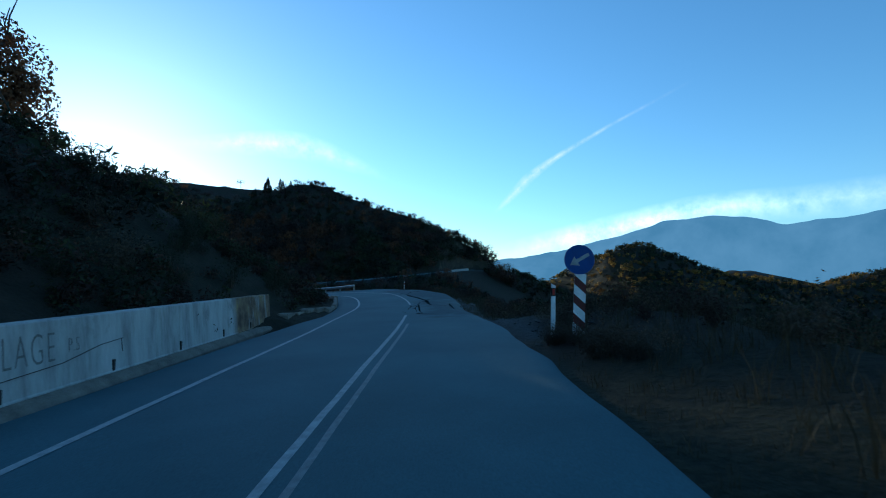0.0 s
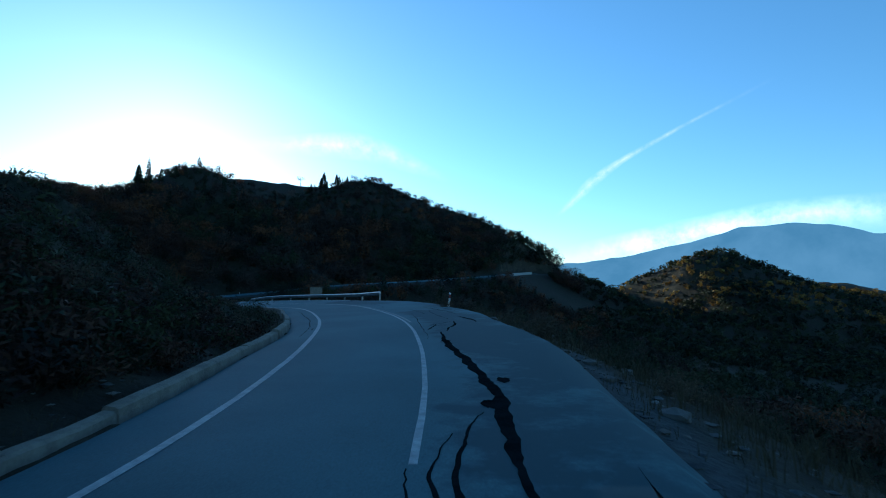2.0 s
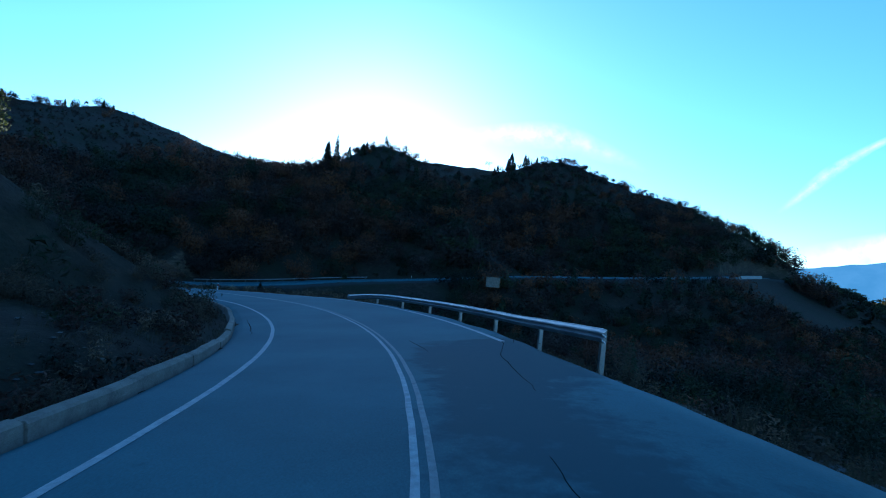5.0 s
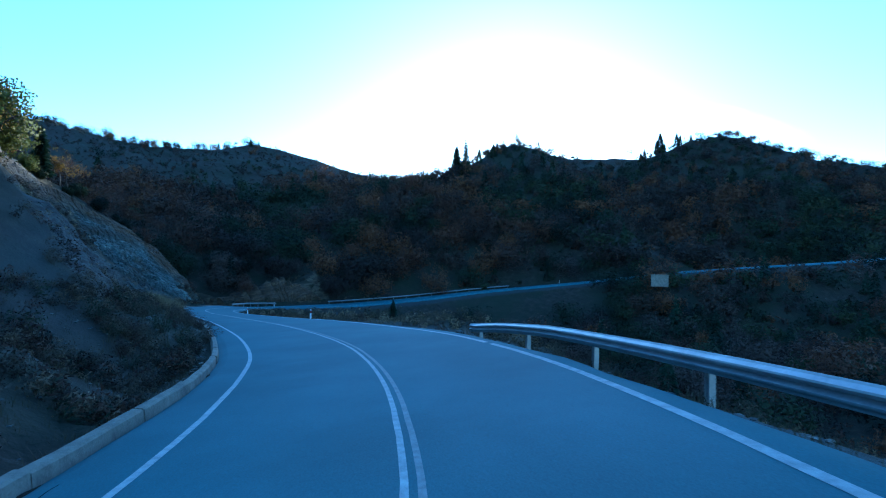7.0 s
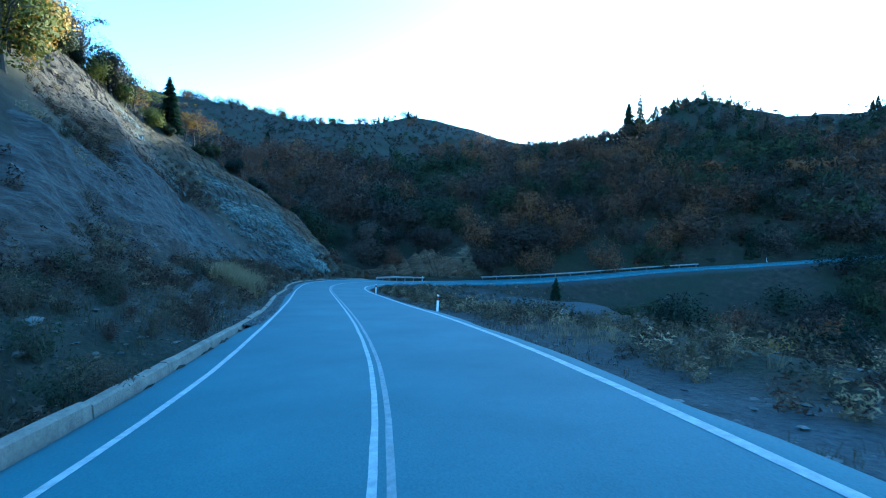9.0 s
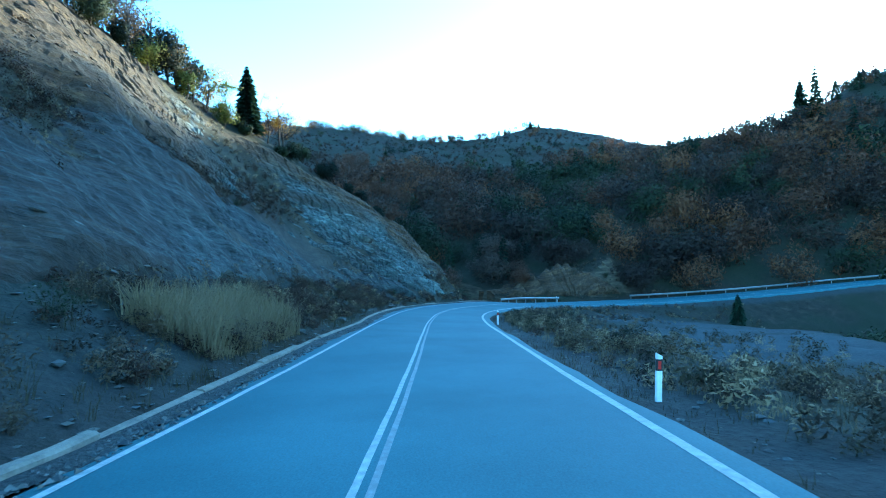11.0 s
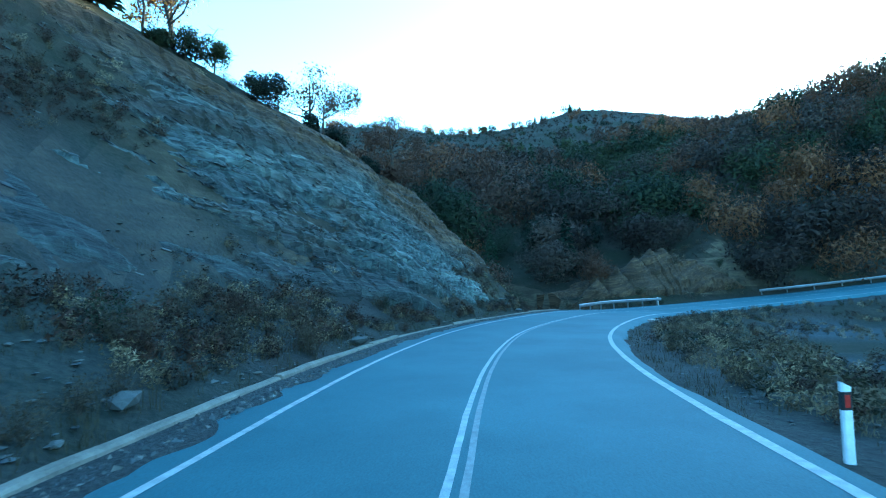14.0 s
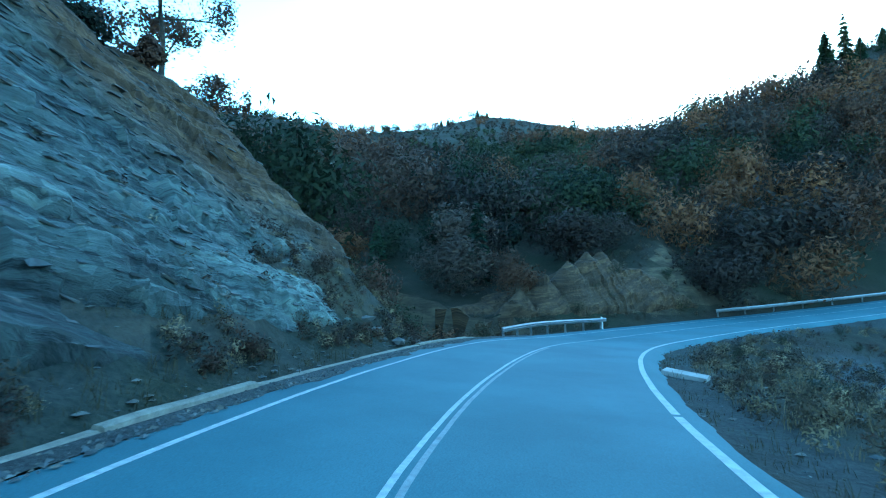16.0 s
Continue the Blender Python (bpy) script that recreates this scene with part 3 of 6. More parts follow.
def mesh_of(name, verts, faces, material, smooth=False, crown=0.5, normals=None):
    me = bpy.data.meshes.new(name)
    verts, faces = np.asarray(verts, float).reshape(-1, 3), np.asarray(faces)
    k = faces.shape[1]
    me.vertices.add(len(verts))
    me.vertices.foreach_set("co", verts.ravel())
    me.loops.add(k * len(faces))
    me.loops.foreach_set("vertex_index", faces.ravel())
    me.polygons.add(len(faces))
    me.polygons.foreach_set("loop_start", np.arange(0, k * len(faces), k))
    me.polygons.foreach_set("use_smooth", np.full(len(faces), smooth))
    me.update(calc_edges=True)
    me.materials.append(material)
    if material.name in LEAFY:
        me.attributes.new("crown", "FLOAT", "POINT").data.foreach_set("value", np.broadcast_to(crown, len(verts)).astype(np.float32))
    if normals is not None:
        me.polygons.foreach_set("use_smooth", np.ones(len(faces), bool))
        me.normals_split_custom_set_from_vertices(normals)
    return me


def part(name, bm, material, parent, label=""):
    me = bpy.data.meshes.new(name)
    bm.to_mesh(me)
    bm.free()
    me.materials.append(material)
    ob = new(name, me)
    ob.parent = parent
    return tagged(ob, label)


def box(bm, x0, x1, y0, y1, z0, z1, bevel=0.0):
    m = Matrix.Translation(((x0 + x1) / 2, (y0 + y1) / 2, (z0 + z1) / 2)) @ Matrix.Diagonal((x1 - x0, y1 - y0, z1 - z0, 1))
    got = bmesh.ops.create_cube(bm, size=1, matrix=m)
    if bevel:
        edges = list({e for v in got["verts"] for e in v.link_edges})
        bmesh.ops.bevel(bm, geom=edges, offset=bevel, segments=2, affect="EDGES", profile=0.6)
    return got


def rod(bm, p, q, r0, r1, n=10):
    p, q = Vector(p), Vector(q)
    m = Matrix.Translation((p + q) / 2) @ (q - p).to_track_quat("Z", "Y").to_matrix().to_4x4()
    return bmesh.ops.create_cone(bm, cap_ends=True, segments=n, radius1=r0, radius2=r1, depth=(q - p).length, matrix=m)


def swept(bm, path, profile, closed=True):
    """A profile of (right, up) carried along a path of places."""
    path = np.asarray(path, float)
    t = np.gradient(path[:, :2], axis=0)
    t /= np.linalg.norm(t, axis=1)[:, None] + 1e-9
    side = np.stack([t[:, 1], -t[:, 0]], 1)
    rings = [[bm.verts.new((p[0] + n[0] * a, p[1] + n[1] * a, p[2] + u)) for a, u in profile] for p, n in zip(path, side)]
    m = len(profile)
    for r, q in zip(rings, rings[1:]):
        for k in range(m if closed else m - 1):
            bm.faces.new((r[k], q[k], q[(k + 1) % m], r[(k + 1) % m]))
    if closed:
        bm.faces.new(rings[0])
        bm.faces.new(rings[-1][::-1])
    bmesh.ops.recalc_face_normals(bm, faces=bm.faces)


# ---- the rock cut ----
# height over the road up to which dark scree lies against the face
SCREE_TOP = [(96, 9), (130, 9.6), (150, 8.8), (156, 7.8), (161, 5.2), (167, 3.9), (172, 2.6), (176, 1.5), (181, 0.5), (190, 0.0), (200, 0.0)]


def rock_cut():
    s = np.r_[np.arange(96, 146, 0.2), np.arange(146, 196, 0.115)]
    o = np.r_[np.arange(0, 10, 0.105), np.arange(10, 36, 0.25)]
    ss, oo = np.meshgrid(s, o)
    foot = along(KERB_AT, ss) - 0.3
    start = 0.75 + 3.2 * ramp01(ss, 100, 118) * (1 - 1.0 * ramp01(ss, 160, 178))
    p = road_at(ss.ravel(), (foot - start - oo).ravel())
    x, y = p[:, 0], p[:, 1]
    z = land(x, y)
    a, h = ss.ravel(), z - p[:, 2]
    warp = 0.6 * rough(a, h, 18, 2, 21) + 0.05 * rough(a, h, 3, 2, 22)
    q = h + 0.22 * a + warp
    slow = a / 7.0
    hard = lattice(q / 1.1, slow, 3) - 0.5 + 0.7 * (lattice(q / 0.5, slow * 1.7, 4) - 0.5) + 0.5 * (lattice(q / 0.24, slow * 3, 5) - 0.5)
    thin = np.floor(q / 0.42)
    block = hashed(np.floor(a / 2.0 + 3 * hashed(thin, 0, 3)), thin, 5)
    thick = np.floor(q / 1.3)
    big = hashed(np.floor(a / 5.0 + 2 * hashed(thick, 0, 7)), thick, 9)
    # loose scree below, a grassy ledge higher up, firm beds between
    top = along(SCREE_TOP, a) + 1.2 * rough(a, 0 * a, 9, 4, 35)
    scree = 1 - ramp01(h - top, -0.25, 0.35)
    ledge = np.exp(-(((h - 10.2 + 0.065 * (a - 158)) / 0.75) ** 2)) * ramp01(a, 132, 146) * (1 - ramp01(a, 172, 180))
    firm = (1 - 0.7 * scree) * (1 - 0.6 * ledge)
    nat = natural(x, y)
    wide = 3.0 * (1 - ramp01(a, 146, 160))
    cap = ramp01(z - nat + 3.0 * rough(a, h, 5, 3, 28) + wide, -4.2, -1.4)
    firm = firm * (1 - 0.4 * cap)
    ledges = lattice(np.floor(q / 0.21) * 0.61, np.floor(a / 1.1 + 4 * hashed(np.floor(q / 0.21), 0, 6)) * 0.73, 8) - 0.5
    out = firm * (0.42 * hard + 0.26 * (block - 0.5) + 0.34 * (big - 0.5) + 0.24 * ledges) + 1.2 * rough(a, h, 9, 3, 23) + 0.14 * rough(a, h, 0.9, 2, 24)
    out = out + 0.35 * scree * rough(a, 2.2 * q, 2.4, 3, 37)
    out = out - 0.45 * scree * ramp01(h - top, -2.0, 0.0) + 0.3 * ledge
    rim = np.minimum(np.minimum(ramp01(oo, 0, 1.2 - 0.8 * ramp01(ss, 164, 178)), 1 - ramp01(oo, 33, 36)), np.minimum(ramp01(ss, 96, 101), 1 - ramp01(ss, 192.5, 195.5))).ravel()
    under = 1 - ramp01(z - nat, -1.2, 0.6)  # sinks under the turf where the hill is uncut
    under = np.maximum(under, ramp01(a, 178, 184) * (1 - ramp01(oo.ravel(), 13, 17)))  # the bare nose of the spur
    lift = (out + 0.35) * rim * under - 0.6 * (1 - rim) - 0.5 * (1 - under)
    n = np.stack([np.interp(a + S_ZERO, ROAD_S, SIDE[:, 0]), np.interp(a + S_ZERO, ROAD_S, SIDE[:, 1])], 1)
    verts = np.stack([x + n[:, 0] * 0.68 * lift, y + n[:, 1] * 0.68 * lift, z + 0.72 * lift], 1)
    nx, ny = len(s), len(o)
    i = (np.arange(ny - 1)[:, None] * nx + np.arange(nx - 1)).ravel()
    me = mesh_of("rock_face", verts, np.stack([i, i + 1, i + 1 + nx, i + nx], 1), ROCK)
    spread = lambda name, v: me.attributes.new(name, "FLOAT", "POINT").data.foreach_set("value", np.clip(v, 0, 1))  # noqa: E731
    spread("bed", 0.42 * block + 0.35 * big + 0.5 * (hard + 0.2) + 0.5 * rough(a, h, 7, 2, 27))
    me.attributes.new("layers", "FLOAT_VECTOR", "POINT").data.foreach_set("vector", np.stack([0.24 * a, 2.3 * q, 0.12 * h], 1).ravel())
    spread("cap", cap + 0.35 * ramp01(rough(a, q * 1.5, 6, 3, 25), 0.12, 0.3) * ramp01(a, 150, 175))
    tongue = 0.15 * ramp01(rough(a * 0.6, q * 1.6, 7, 4, 31), 0.18, 0.32) * (1 - ramp01(a, 150, 172) * 0.8)
    low = (1 - ramp01(oo, 0.4, 2.4)).ravel() * 0.4 * (1 - 0.8 * ramp01(a, 158, 174))
    left = (1 - ramp01(a, 104, 126)) * 0.75 * ramp01(rough(a, h, 6, 3, 33), -0.2, 0.15)
    spread("soil", np.maximum(np.maximum(tongue, left), np.maximum(ledge, low)))
    spread("scree", 0.75 * scree * (1 - 0.7 * low))
    ob = new("rock_face", me)
    # slabs broken loose, lying along the beds
    g = np.random.default_rng(8)
    w = rim * under * (1 - 0.85 * scree) * (1 - 0.6 * cap) * (a > 120)
    k = g.choice(len(verts), 9000, p=w / w.sum())
    tilt = np.stack([way_at(a[k])[:, 0], way_at(a[k])[:, 1], -0.22 + 0.12 * g.normal(size=len(k))], 1)
    tilt /= np.linalg.norm(tilt, axis=1)[:, None]
    fall = np.stack([n[k, 0], n[k, 1], -0.5 + 0.35 * g.normal(size=len(k))], 1)
    fall -= (fall * tilt).sum(1)[:, None] * tilt
    fall /= np.linalg.norm(fall, axis=1)[:, None]
    up = np.cross(tilt, fall)
    up *= np.sign(up[:, 2:3])
    r = 0.04 + 0.14 * g.random(len(k)) ** 4
    corner = np.array([(-1, -1), (1, -1), (1, 1), (-1, 1)], float)
    c = []
    for lev in (-1, 1):
        for u, v in corner:
            c.append(verts[k] + tilt * (r * 1.6 * u * g.uniform(0.5, 1.1, len(k)))[:, None] + fall * (r * 0.6 * v * g.uniform(0.5, 1.1, len(k)))[:, None] + up * (r * 0.13 * lev * g.uniform(0.7, 1.3, len(k)))[:, None])
    c = np.stack(c, 1).reshape(-1, 3)
    quad = np.array([(3, 2, 1, 0), (4, 5, 6, 7), (0, 1, 5, 4), (1, 2, 6, 5), (2, 3, 7, 6), (3, 0, 4, 7)])
    f = (np.arange(len(k))[:, None, None] * 8 + quad).reshape(-1, 4)
    slabs = new("loose_slabs", mesh_of("loose_slabs", c, f, SLAB))
    tagged(slabs, "thin grey shale slabs broken loose on the rock face", "rock debris", kind="stuff")
    return ob


def way_at(s):
    return np.stack([np.interp(s + S_ZERO, ROAD_S, way[:, 0]), np.interp(s + S_ZERO, ROAD_S, way[:, 1])], 1)


tagged(rock_cut(), "steep grey-blue layered shale face of the road cut", "rock face", kind="structure")


def outcrop():
    """A small ochre crag of broken beds beyond the bend."""
    s = np.arange(204, 229, 0.15)
    o = np.arange(0, 13, 0.15)
    ss, oo = np.meshgrid(s, o)
    p = road_at(ss.ravel(), (along(KERB_AT, ss) - 0.9 - oo).ravel())
    x, y = p[:, 0], p[:, 1]
    z = land(x, y)
    a, h = ss.ravel(), z - p[:, 2]
    q = h - 0.28 * a + 0.8 * rough(a, h, 9, 3, 81)
    hard = lattice(q / 0.9, a / 5, 13) + 0.6 * lattice(q / 0.4, a / 2.5, 14) - 0.8
    thin = np.floor(q / 0.55)
    block = hashed(np.floor(a / 1.5 + 3 * hashed(thin, 0, 3)), thin, 15)
    rim = np.minimum(np.minimum(ramp01(oo, 0, 1.0), 1 - ramp01(oo, 10, 13)), np.minimum(ramp01(ss, 204, 207), 1 - ramp01(ss, 224, 228))).ravel()
    crest = along([(200, 1.5), (206, 4.2), (212, 5.8), (216, 7.2), (219, 6.6), (222, 4.2), (226, 1.0), (230, 0.3)], a) + 0.7 * rough(a, h, 3, 3, 85)
    bare = ramp01(h, 0.3, 1.2) * (1 - ramp01(h - crest, -1.5, 1.5))
    lift = (0.4 + 0.3 * hard + 0.3 * (block - 0.5) + 0.7 * rough(a, h, 5, 3, 83)) * rim * bare - 0.5 * (1 - rim * bare)
    n = np.stack([np.interp(a + S_ZERO, ROAD_S, SIDE[:, 0]), np.interp(a + S_ZERO, ROAD_S, SIDE[:, 1])], 1)
    verts = np.stack([x + n[:, 0] * 0.6 * lift, y + n[:, 1] * 0.6 * lift, z + 0.75 * lift], 1)
    nx, ny = len(s), len(o)
    i = (np.arange(ny - 1)[:, None] * nx + np.arange(nx - 1)).ravel()
    me = mesh_of("rock_outcrop", verts, np.stack([i, i + 1, i + 1 + nx, i + nx], 1), ROCK)
    for name, v in (("bed", 0.5 * block + 0.4 * hard + 0.2), ("cap", 1 + 0 * a), ("soil", 0.45 * ramp01(rough(a, h, 4, 3, 87), 0.0, 0.4)), ("scree", 0 * a)):
        me.attributes.new(name, "FLOAT", "POINT").data.foreach_set("value", np.clip(v, 0, 1))
    me.attributes.new("layers", "FLOAT_VECTOR", "POINT").data.foreach_set("vector", np.stack([0.3 * a, 2.3 * q, 0.2 * h], 1).ravel())
    return new("rock_outcrop", me)


tagged(outcrop(), "ochre layered rock outcrop among dark trees by the bend", "rock outcrop", kind="structure")


# ---- distance ----
def far_range():
    """The mountain range across the valley, its blue haze painted as a glow."""
    m, n, l, b = shader("painted_haze", 1.0, 0.0, 0.0)
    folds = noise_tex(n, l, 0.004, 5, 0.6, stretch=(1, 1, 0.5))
    # air haze put into the colour: blue tones given off as emission
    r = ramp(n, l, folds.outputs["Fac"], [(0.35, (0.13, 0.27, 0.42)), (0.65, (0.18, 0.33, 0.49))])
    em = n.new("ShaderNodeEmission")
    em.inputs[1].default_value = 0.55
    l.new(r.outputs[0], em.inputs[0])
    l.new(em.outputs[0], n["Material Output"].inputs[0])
    crest = [(-10, 120), (5, 150), (13, 236), (18.8, 331), (24, 436), (28, 461), (31.3, 437), (33.9, 376), (36.4, 400), (38.8, 412), (40.9, 443), (46, 480), (54, 420), (64, 300)]
    az = np.radians(np.linspace(-10, 64, 240))
    c = np.array(crest, float)
    top = np.interp(np.degrees(az), c[:, 0], c[:, 1])
    k = np.exp(-np.arange(-6, 7) ** 2 / 8.0)
    top = np.convolve(np.pad(top, 6, "edge"), k / k.sum(), "valid") + 14 * rough(np.degrees(az), 0 * az, 2.0, 4, 41)
    rings = []
    for d, f in ((3600, -0.3), (3750, 0.35), (3900, 0.8), (4000, 1.0), (4150, 0.7)):
        zz = top * f + (25 * rough(np.degrees(az), 0 * az + d, 3.0, 3, 43) if 0 < f < 1 else 0)
        rings.append(np.stack([np.sin(az) * d, np.cos(az) * d, zz], 1))
    v = np.concatenate(rings)
    nx, ny = len(az), len(rings)
    i = (np.arange(ny - 1)[:, None] * nx + np.arange(nx - 1)).ravel()
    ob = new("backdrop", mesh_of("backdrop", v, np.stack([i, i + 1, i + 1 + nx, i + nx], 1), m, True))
    return tagged(ob, "mountain range across the valley with haze painted as blue glow", "mountains", kind="structure")


far_range()


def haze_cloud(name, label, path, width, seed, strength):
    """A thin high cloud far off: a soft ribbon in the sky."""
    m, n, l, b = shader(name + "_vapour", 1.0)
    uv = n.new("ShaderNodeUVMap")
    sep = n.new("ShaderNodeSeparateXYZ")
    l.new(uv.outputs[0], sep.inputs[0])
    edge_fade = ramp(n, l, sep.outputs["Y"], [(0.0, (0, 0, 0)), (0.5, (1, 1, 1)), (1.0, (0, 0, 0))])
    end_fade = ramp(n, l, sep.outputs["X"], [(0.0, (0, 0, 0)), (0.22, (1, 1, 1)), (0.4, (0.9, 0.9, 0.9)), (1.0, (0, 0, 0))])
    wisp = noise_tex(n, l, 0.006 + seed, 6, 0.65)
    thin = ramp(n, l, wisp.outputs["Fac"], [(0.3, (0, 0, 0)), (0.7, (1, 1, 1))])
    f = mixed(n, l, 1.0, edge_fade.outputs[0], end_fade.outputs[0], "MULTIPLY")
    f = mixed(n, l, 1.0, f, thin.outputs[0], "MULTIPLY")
    # the cloud's sunlit brightness is added as emission of its own
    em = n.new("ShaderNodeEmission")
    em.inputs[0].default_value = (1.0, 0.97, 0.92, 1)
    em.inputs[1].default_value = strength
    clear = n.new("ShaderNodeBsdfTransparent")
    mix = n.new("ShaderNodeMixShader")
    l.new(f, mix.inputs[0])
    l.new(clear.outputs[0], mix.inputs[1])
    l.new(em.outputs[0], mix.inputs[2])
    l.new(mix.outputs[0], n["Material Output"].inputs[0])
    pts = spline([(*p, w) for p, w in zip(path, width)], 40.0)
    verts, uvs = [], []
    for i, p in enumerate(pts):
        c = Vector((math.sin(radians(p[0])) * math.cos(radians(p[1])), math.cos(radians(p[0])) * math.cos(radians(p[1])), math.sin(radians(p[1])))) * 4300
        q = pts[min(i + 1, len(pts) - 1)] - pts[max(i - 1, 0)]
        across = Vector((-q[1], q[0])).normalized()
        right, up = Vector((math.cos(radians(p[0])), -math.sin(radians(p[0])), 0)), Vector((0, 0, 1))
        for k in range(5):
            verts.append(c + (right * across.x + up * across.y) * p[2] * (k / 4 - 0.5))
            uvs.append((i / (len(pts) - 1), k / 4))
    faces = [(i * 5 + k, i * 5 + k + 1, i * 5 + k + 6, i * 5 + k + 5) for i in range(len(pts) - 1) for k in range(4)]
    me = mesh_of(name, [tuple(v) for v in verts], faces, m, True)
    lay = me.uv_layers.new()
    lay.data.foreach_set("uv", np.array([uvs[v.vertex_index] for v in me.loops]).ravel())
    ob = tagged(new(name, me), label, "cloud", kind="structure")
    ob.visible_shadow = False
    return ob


haze_cloud("contrail", "thin white drifting vapour trail", [(7.0, 7.4), (8.6, 8.9), (10.6, 10.9), (13.5, 13.0), (17.5, 15.1), (20.2, 16.4), (27.0, 19.3)], [36, 66, 95, 55, 40, 34, 30], 0.004, 0.72)
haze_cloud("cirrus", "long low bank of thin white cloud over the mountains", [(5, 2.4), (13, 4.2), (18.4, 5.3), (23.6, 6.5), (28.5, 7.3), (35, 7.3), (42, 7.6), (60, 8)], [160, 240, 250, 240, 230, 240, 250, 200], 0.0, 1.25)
haze_cloud("cirrus", "faint veil of high white cloud over the ridge", [(-26, 13.0), (-17.5, 13.9), (-13, 13.9), (-8.3, 12.6), (-4, 11)], [90, 200, 230, 160, 60], 0.0, 1.0)


# ---- built things ----
def place(s, lat, up=0.0):
    """A pose on the ground beside the road, facing along it."""
    p = road_at(s, lat)
    q = road_at(s + 0.5, lat)
    z = float(land(np.array([p[0]]), np.array([p[1]]))[0])
    return Matrix.Translation((p[0], p[1], z + up)) @ Matrix.Rotation(math.atan2(q[1] - p[1], q[0] - p[0]) - math.pi / 2, 4, "Z")


def retaining_wall():
    """Weathered cast concrete wall with a footing step, weep slots, rust and moss stains and scratched letters."""
    wall = tagged(new("retaining_wall"), "weathered white concrete retaining wall with rust stains and graffiti", "wall")
    m, n, l, b = shader("wall_concrete", 0.9)
    big = noise_tex(n, l, 0.7, 6)
    streak = noise_tex(n, l, 2.0, 6, 0.7, stretch=(1.0, 1.0, 0.25))
    fine = noise_tex(n, l, 14, 5)
    base = ramp(n, l, streak.outputs["Fac"], [(0.3, (0.20, 0.20, 0.19)), (0.5, (0.36, 0.36, 0.345)), (0.7, (0.47, 0.47, 0.45))])
    geo = n.new("ShaderNodeNewGeometry")
    sep = n.new("ShaderNodeSeparateXYZ")
    l.new(geo.outputs["Position"], sep.inputs[0])
    end = ramp(n, l, sep.outputs["Y"], [(0.0, (0, 0, 0)), (1.0, (1, 1, 1))])
    rng = n.new("ShaderNodeMapRange")
    rng.inputs["From Min"].default_value, rng.inputs["From Max"].default_value = 5.2, 5.7
    l.new(sep.outputs["Y"], rng.inputs["Value"])
    spot = n.new("ShaderNodeMath")
    spot.operation = "MULTIPLY"
    l.new(rng.outputs[0], spot.inputs[0])
    l.new(ramp(n, l, streak.outputs["Fac"], [(0.34, (0, 0, 0)), (0.46, (1, 1, 1))]).outputs[0], spot.inputs[1])
    rust = ramp(n, l, noise_tex(n, l, 1.9, 6, 0.65).outputs["Fac"], [(0.36, (0.06, 0.045, 0.034)), (0.47, (0.12, 0.085, 0.055)), (0.57, (0.17, 0.125, 0.075)), (0.68, (0.26, 0.2, 0.09))])
    col = mixed(n, l, spot.outputs[0], base.outputs[0], rust.outputs[0])
    blot = ramp(n, l, big.outputs["Fac"], [(0.62, (0, 0, 0)), (0.72, (1, 1, 1))])
    col = mixed(n, l, blot.outputs[0], col, (0.16, 0.16, 0.15))
    l.new(col, b.inputs["Base Color"])
    bumped(n, l, b, fine.outputs["Fac"], 0.4, 0.02)
    path = [(-5.45, -30, 0), (-5.5, -20, 0), (-5.6, -10, 0), (-5.72, -2, 0), (-5.82, 4, 0), (-5.9, 9.3, 0)]
    p = spline(path, 1.0)
    base_z = np.interp(p[:, 1], [-30, 9.3], [-0.95, -0.42])
    p[:, 2] = base_z
    bm = bmesh.new()
    swept(bm, p, [(-0.35, -0.6), (-0.28, 1.36), (-0.26, 1.38), (-0.02, 1.38), (0.0, 1.36), (0.08, 0.36), (0.10, 0.34), (0.12, -0.6)])
    part("wall_body", bm, m, wall)
    bm = bmesh.new()
    q = p.copy()
    swept(bm, q, [(0.10, -0.6), (0.09, 0.30), (0.13, 0.33), (0.32, 0.27), (0.38, 0.20), (0.42, -0.6)])
    part("footing", bm, OLD_CONCRETE, wall, "darker concrete footing step")
    for y in (-9.5, -6.7, -3.9, -1.2, 1.6, 4.4, 6.9):
        x = np.interp(y, p[:, 1], p[:, 0]) + 0.075
        z = np.interp(y, p[:, 1], p[:, 2])
        bm = bmesh.new()
        box(bm, x - 0.03, x + 0.022, y - 0.035, y + 0.035, z + 0.35, z + 0.55, 0.008)
        part("weep_slot", bm, BLACK, wall, "black drain slot")
    # a long crack and the scratched letters
    bm = bmesh.new()
    for y0, y1, z0, z1 in ((-4.2, -2.6, 0.62, 0.70), (-2.6, -1.6, 0.70, 0.86), (-1.6, -0.9, 0.86, 0.9), (-0.95, -0.9, 0.9, 0.66)):
        x0, x1 = np.interp((y0, y1), p[:, 1], p[:, 0]) + 0.07
        zb = np.interp((y0, y1), p[:, 1], p[:, 2])
        rod(bm, (x0, y0, zb[0] + z0), (x1, y1, zb[1] + z1), 0.006, 0.006, 5)
    part("crack", bm, BLACK, wall, "dark crack in the concrete")
    for word, y, z, size in (("LAGE", -3.85, 0.76, 0.66), ("P.S", -2.45, 0.84, 0.34)):
        f = bpy.data.curves.new("lettering", "FONT")
        f.body, f.size, f.extrude, f.space_character, f.offset = word, size, 0.004, 1.2, -0.012
        ob = new("lettering", f)
        dg = bpy.context.evaluated_depsgraph_get()
        me = bpy.data.meshes.new_from_object(ob.evaluated_get(dg))
        bpy.data.objects.remove(ob)
        me.materials.clear()
        me.materials.append(SCRATCH)
        t = new("lettering", me)
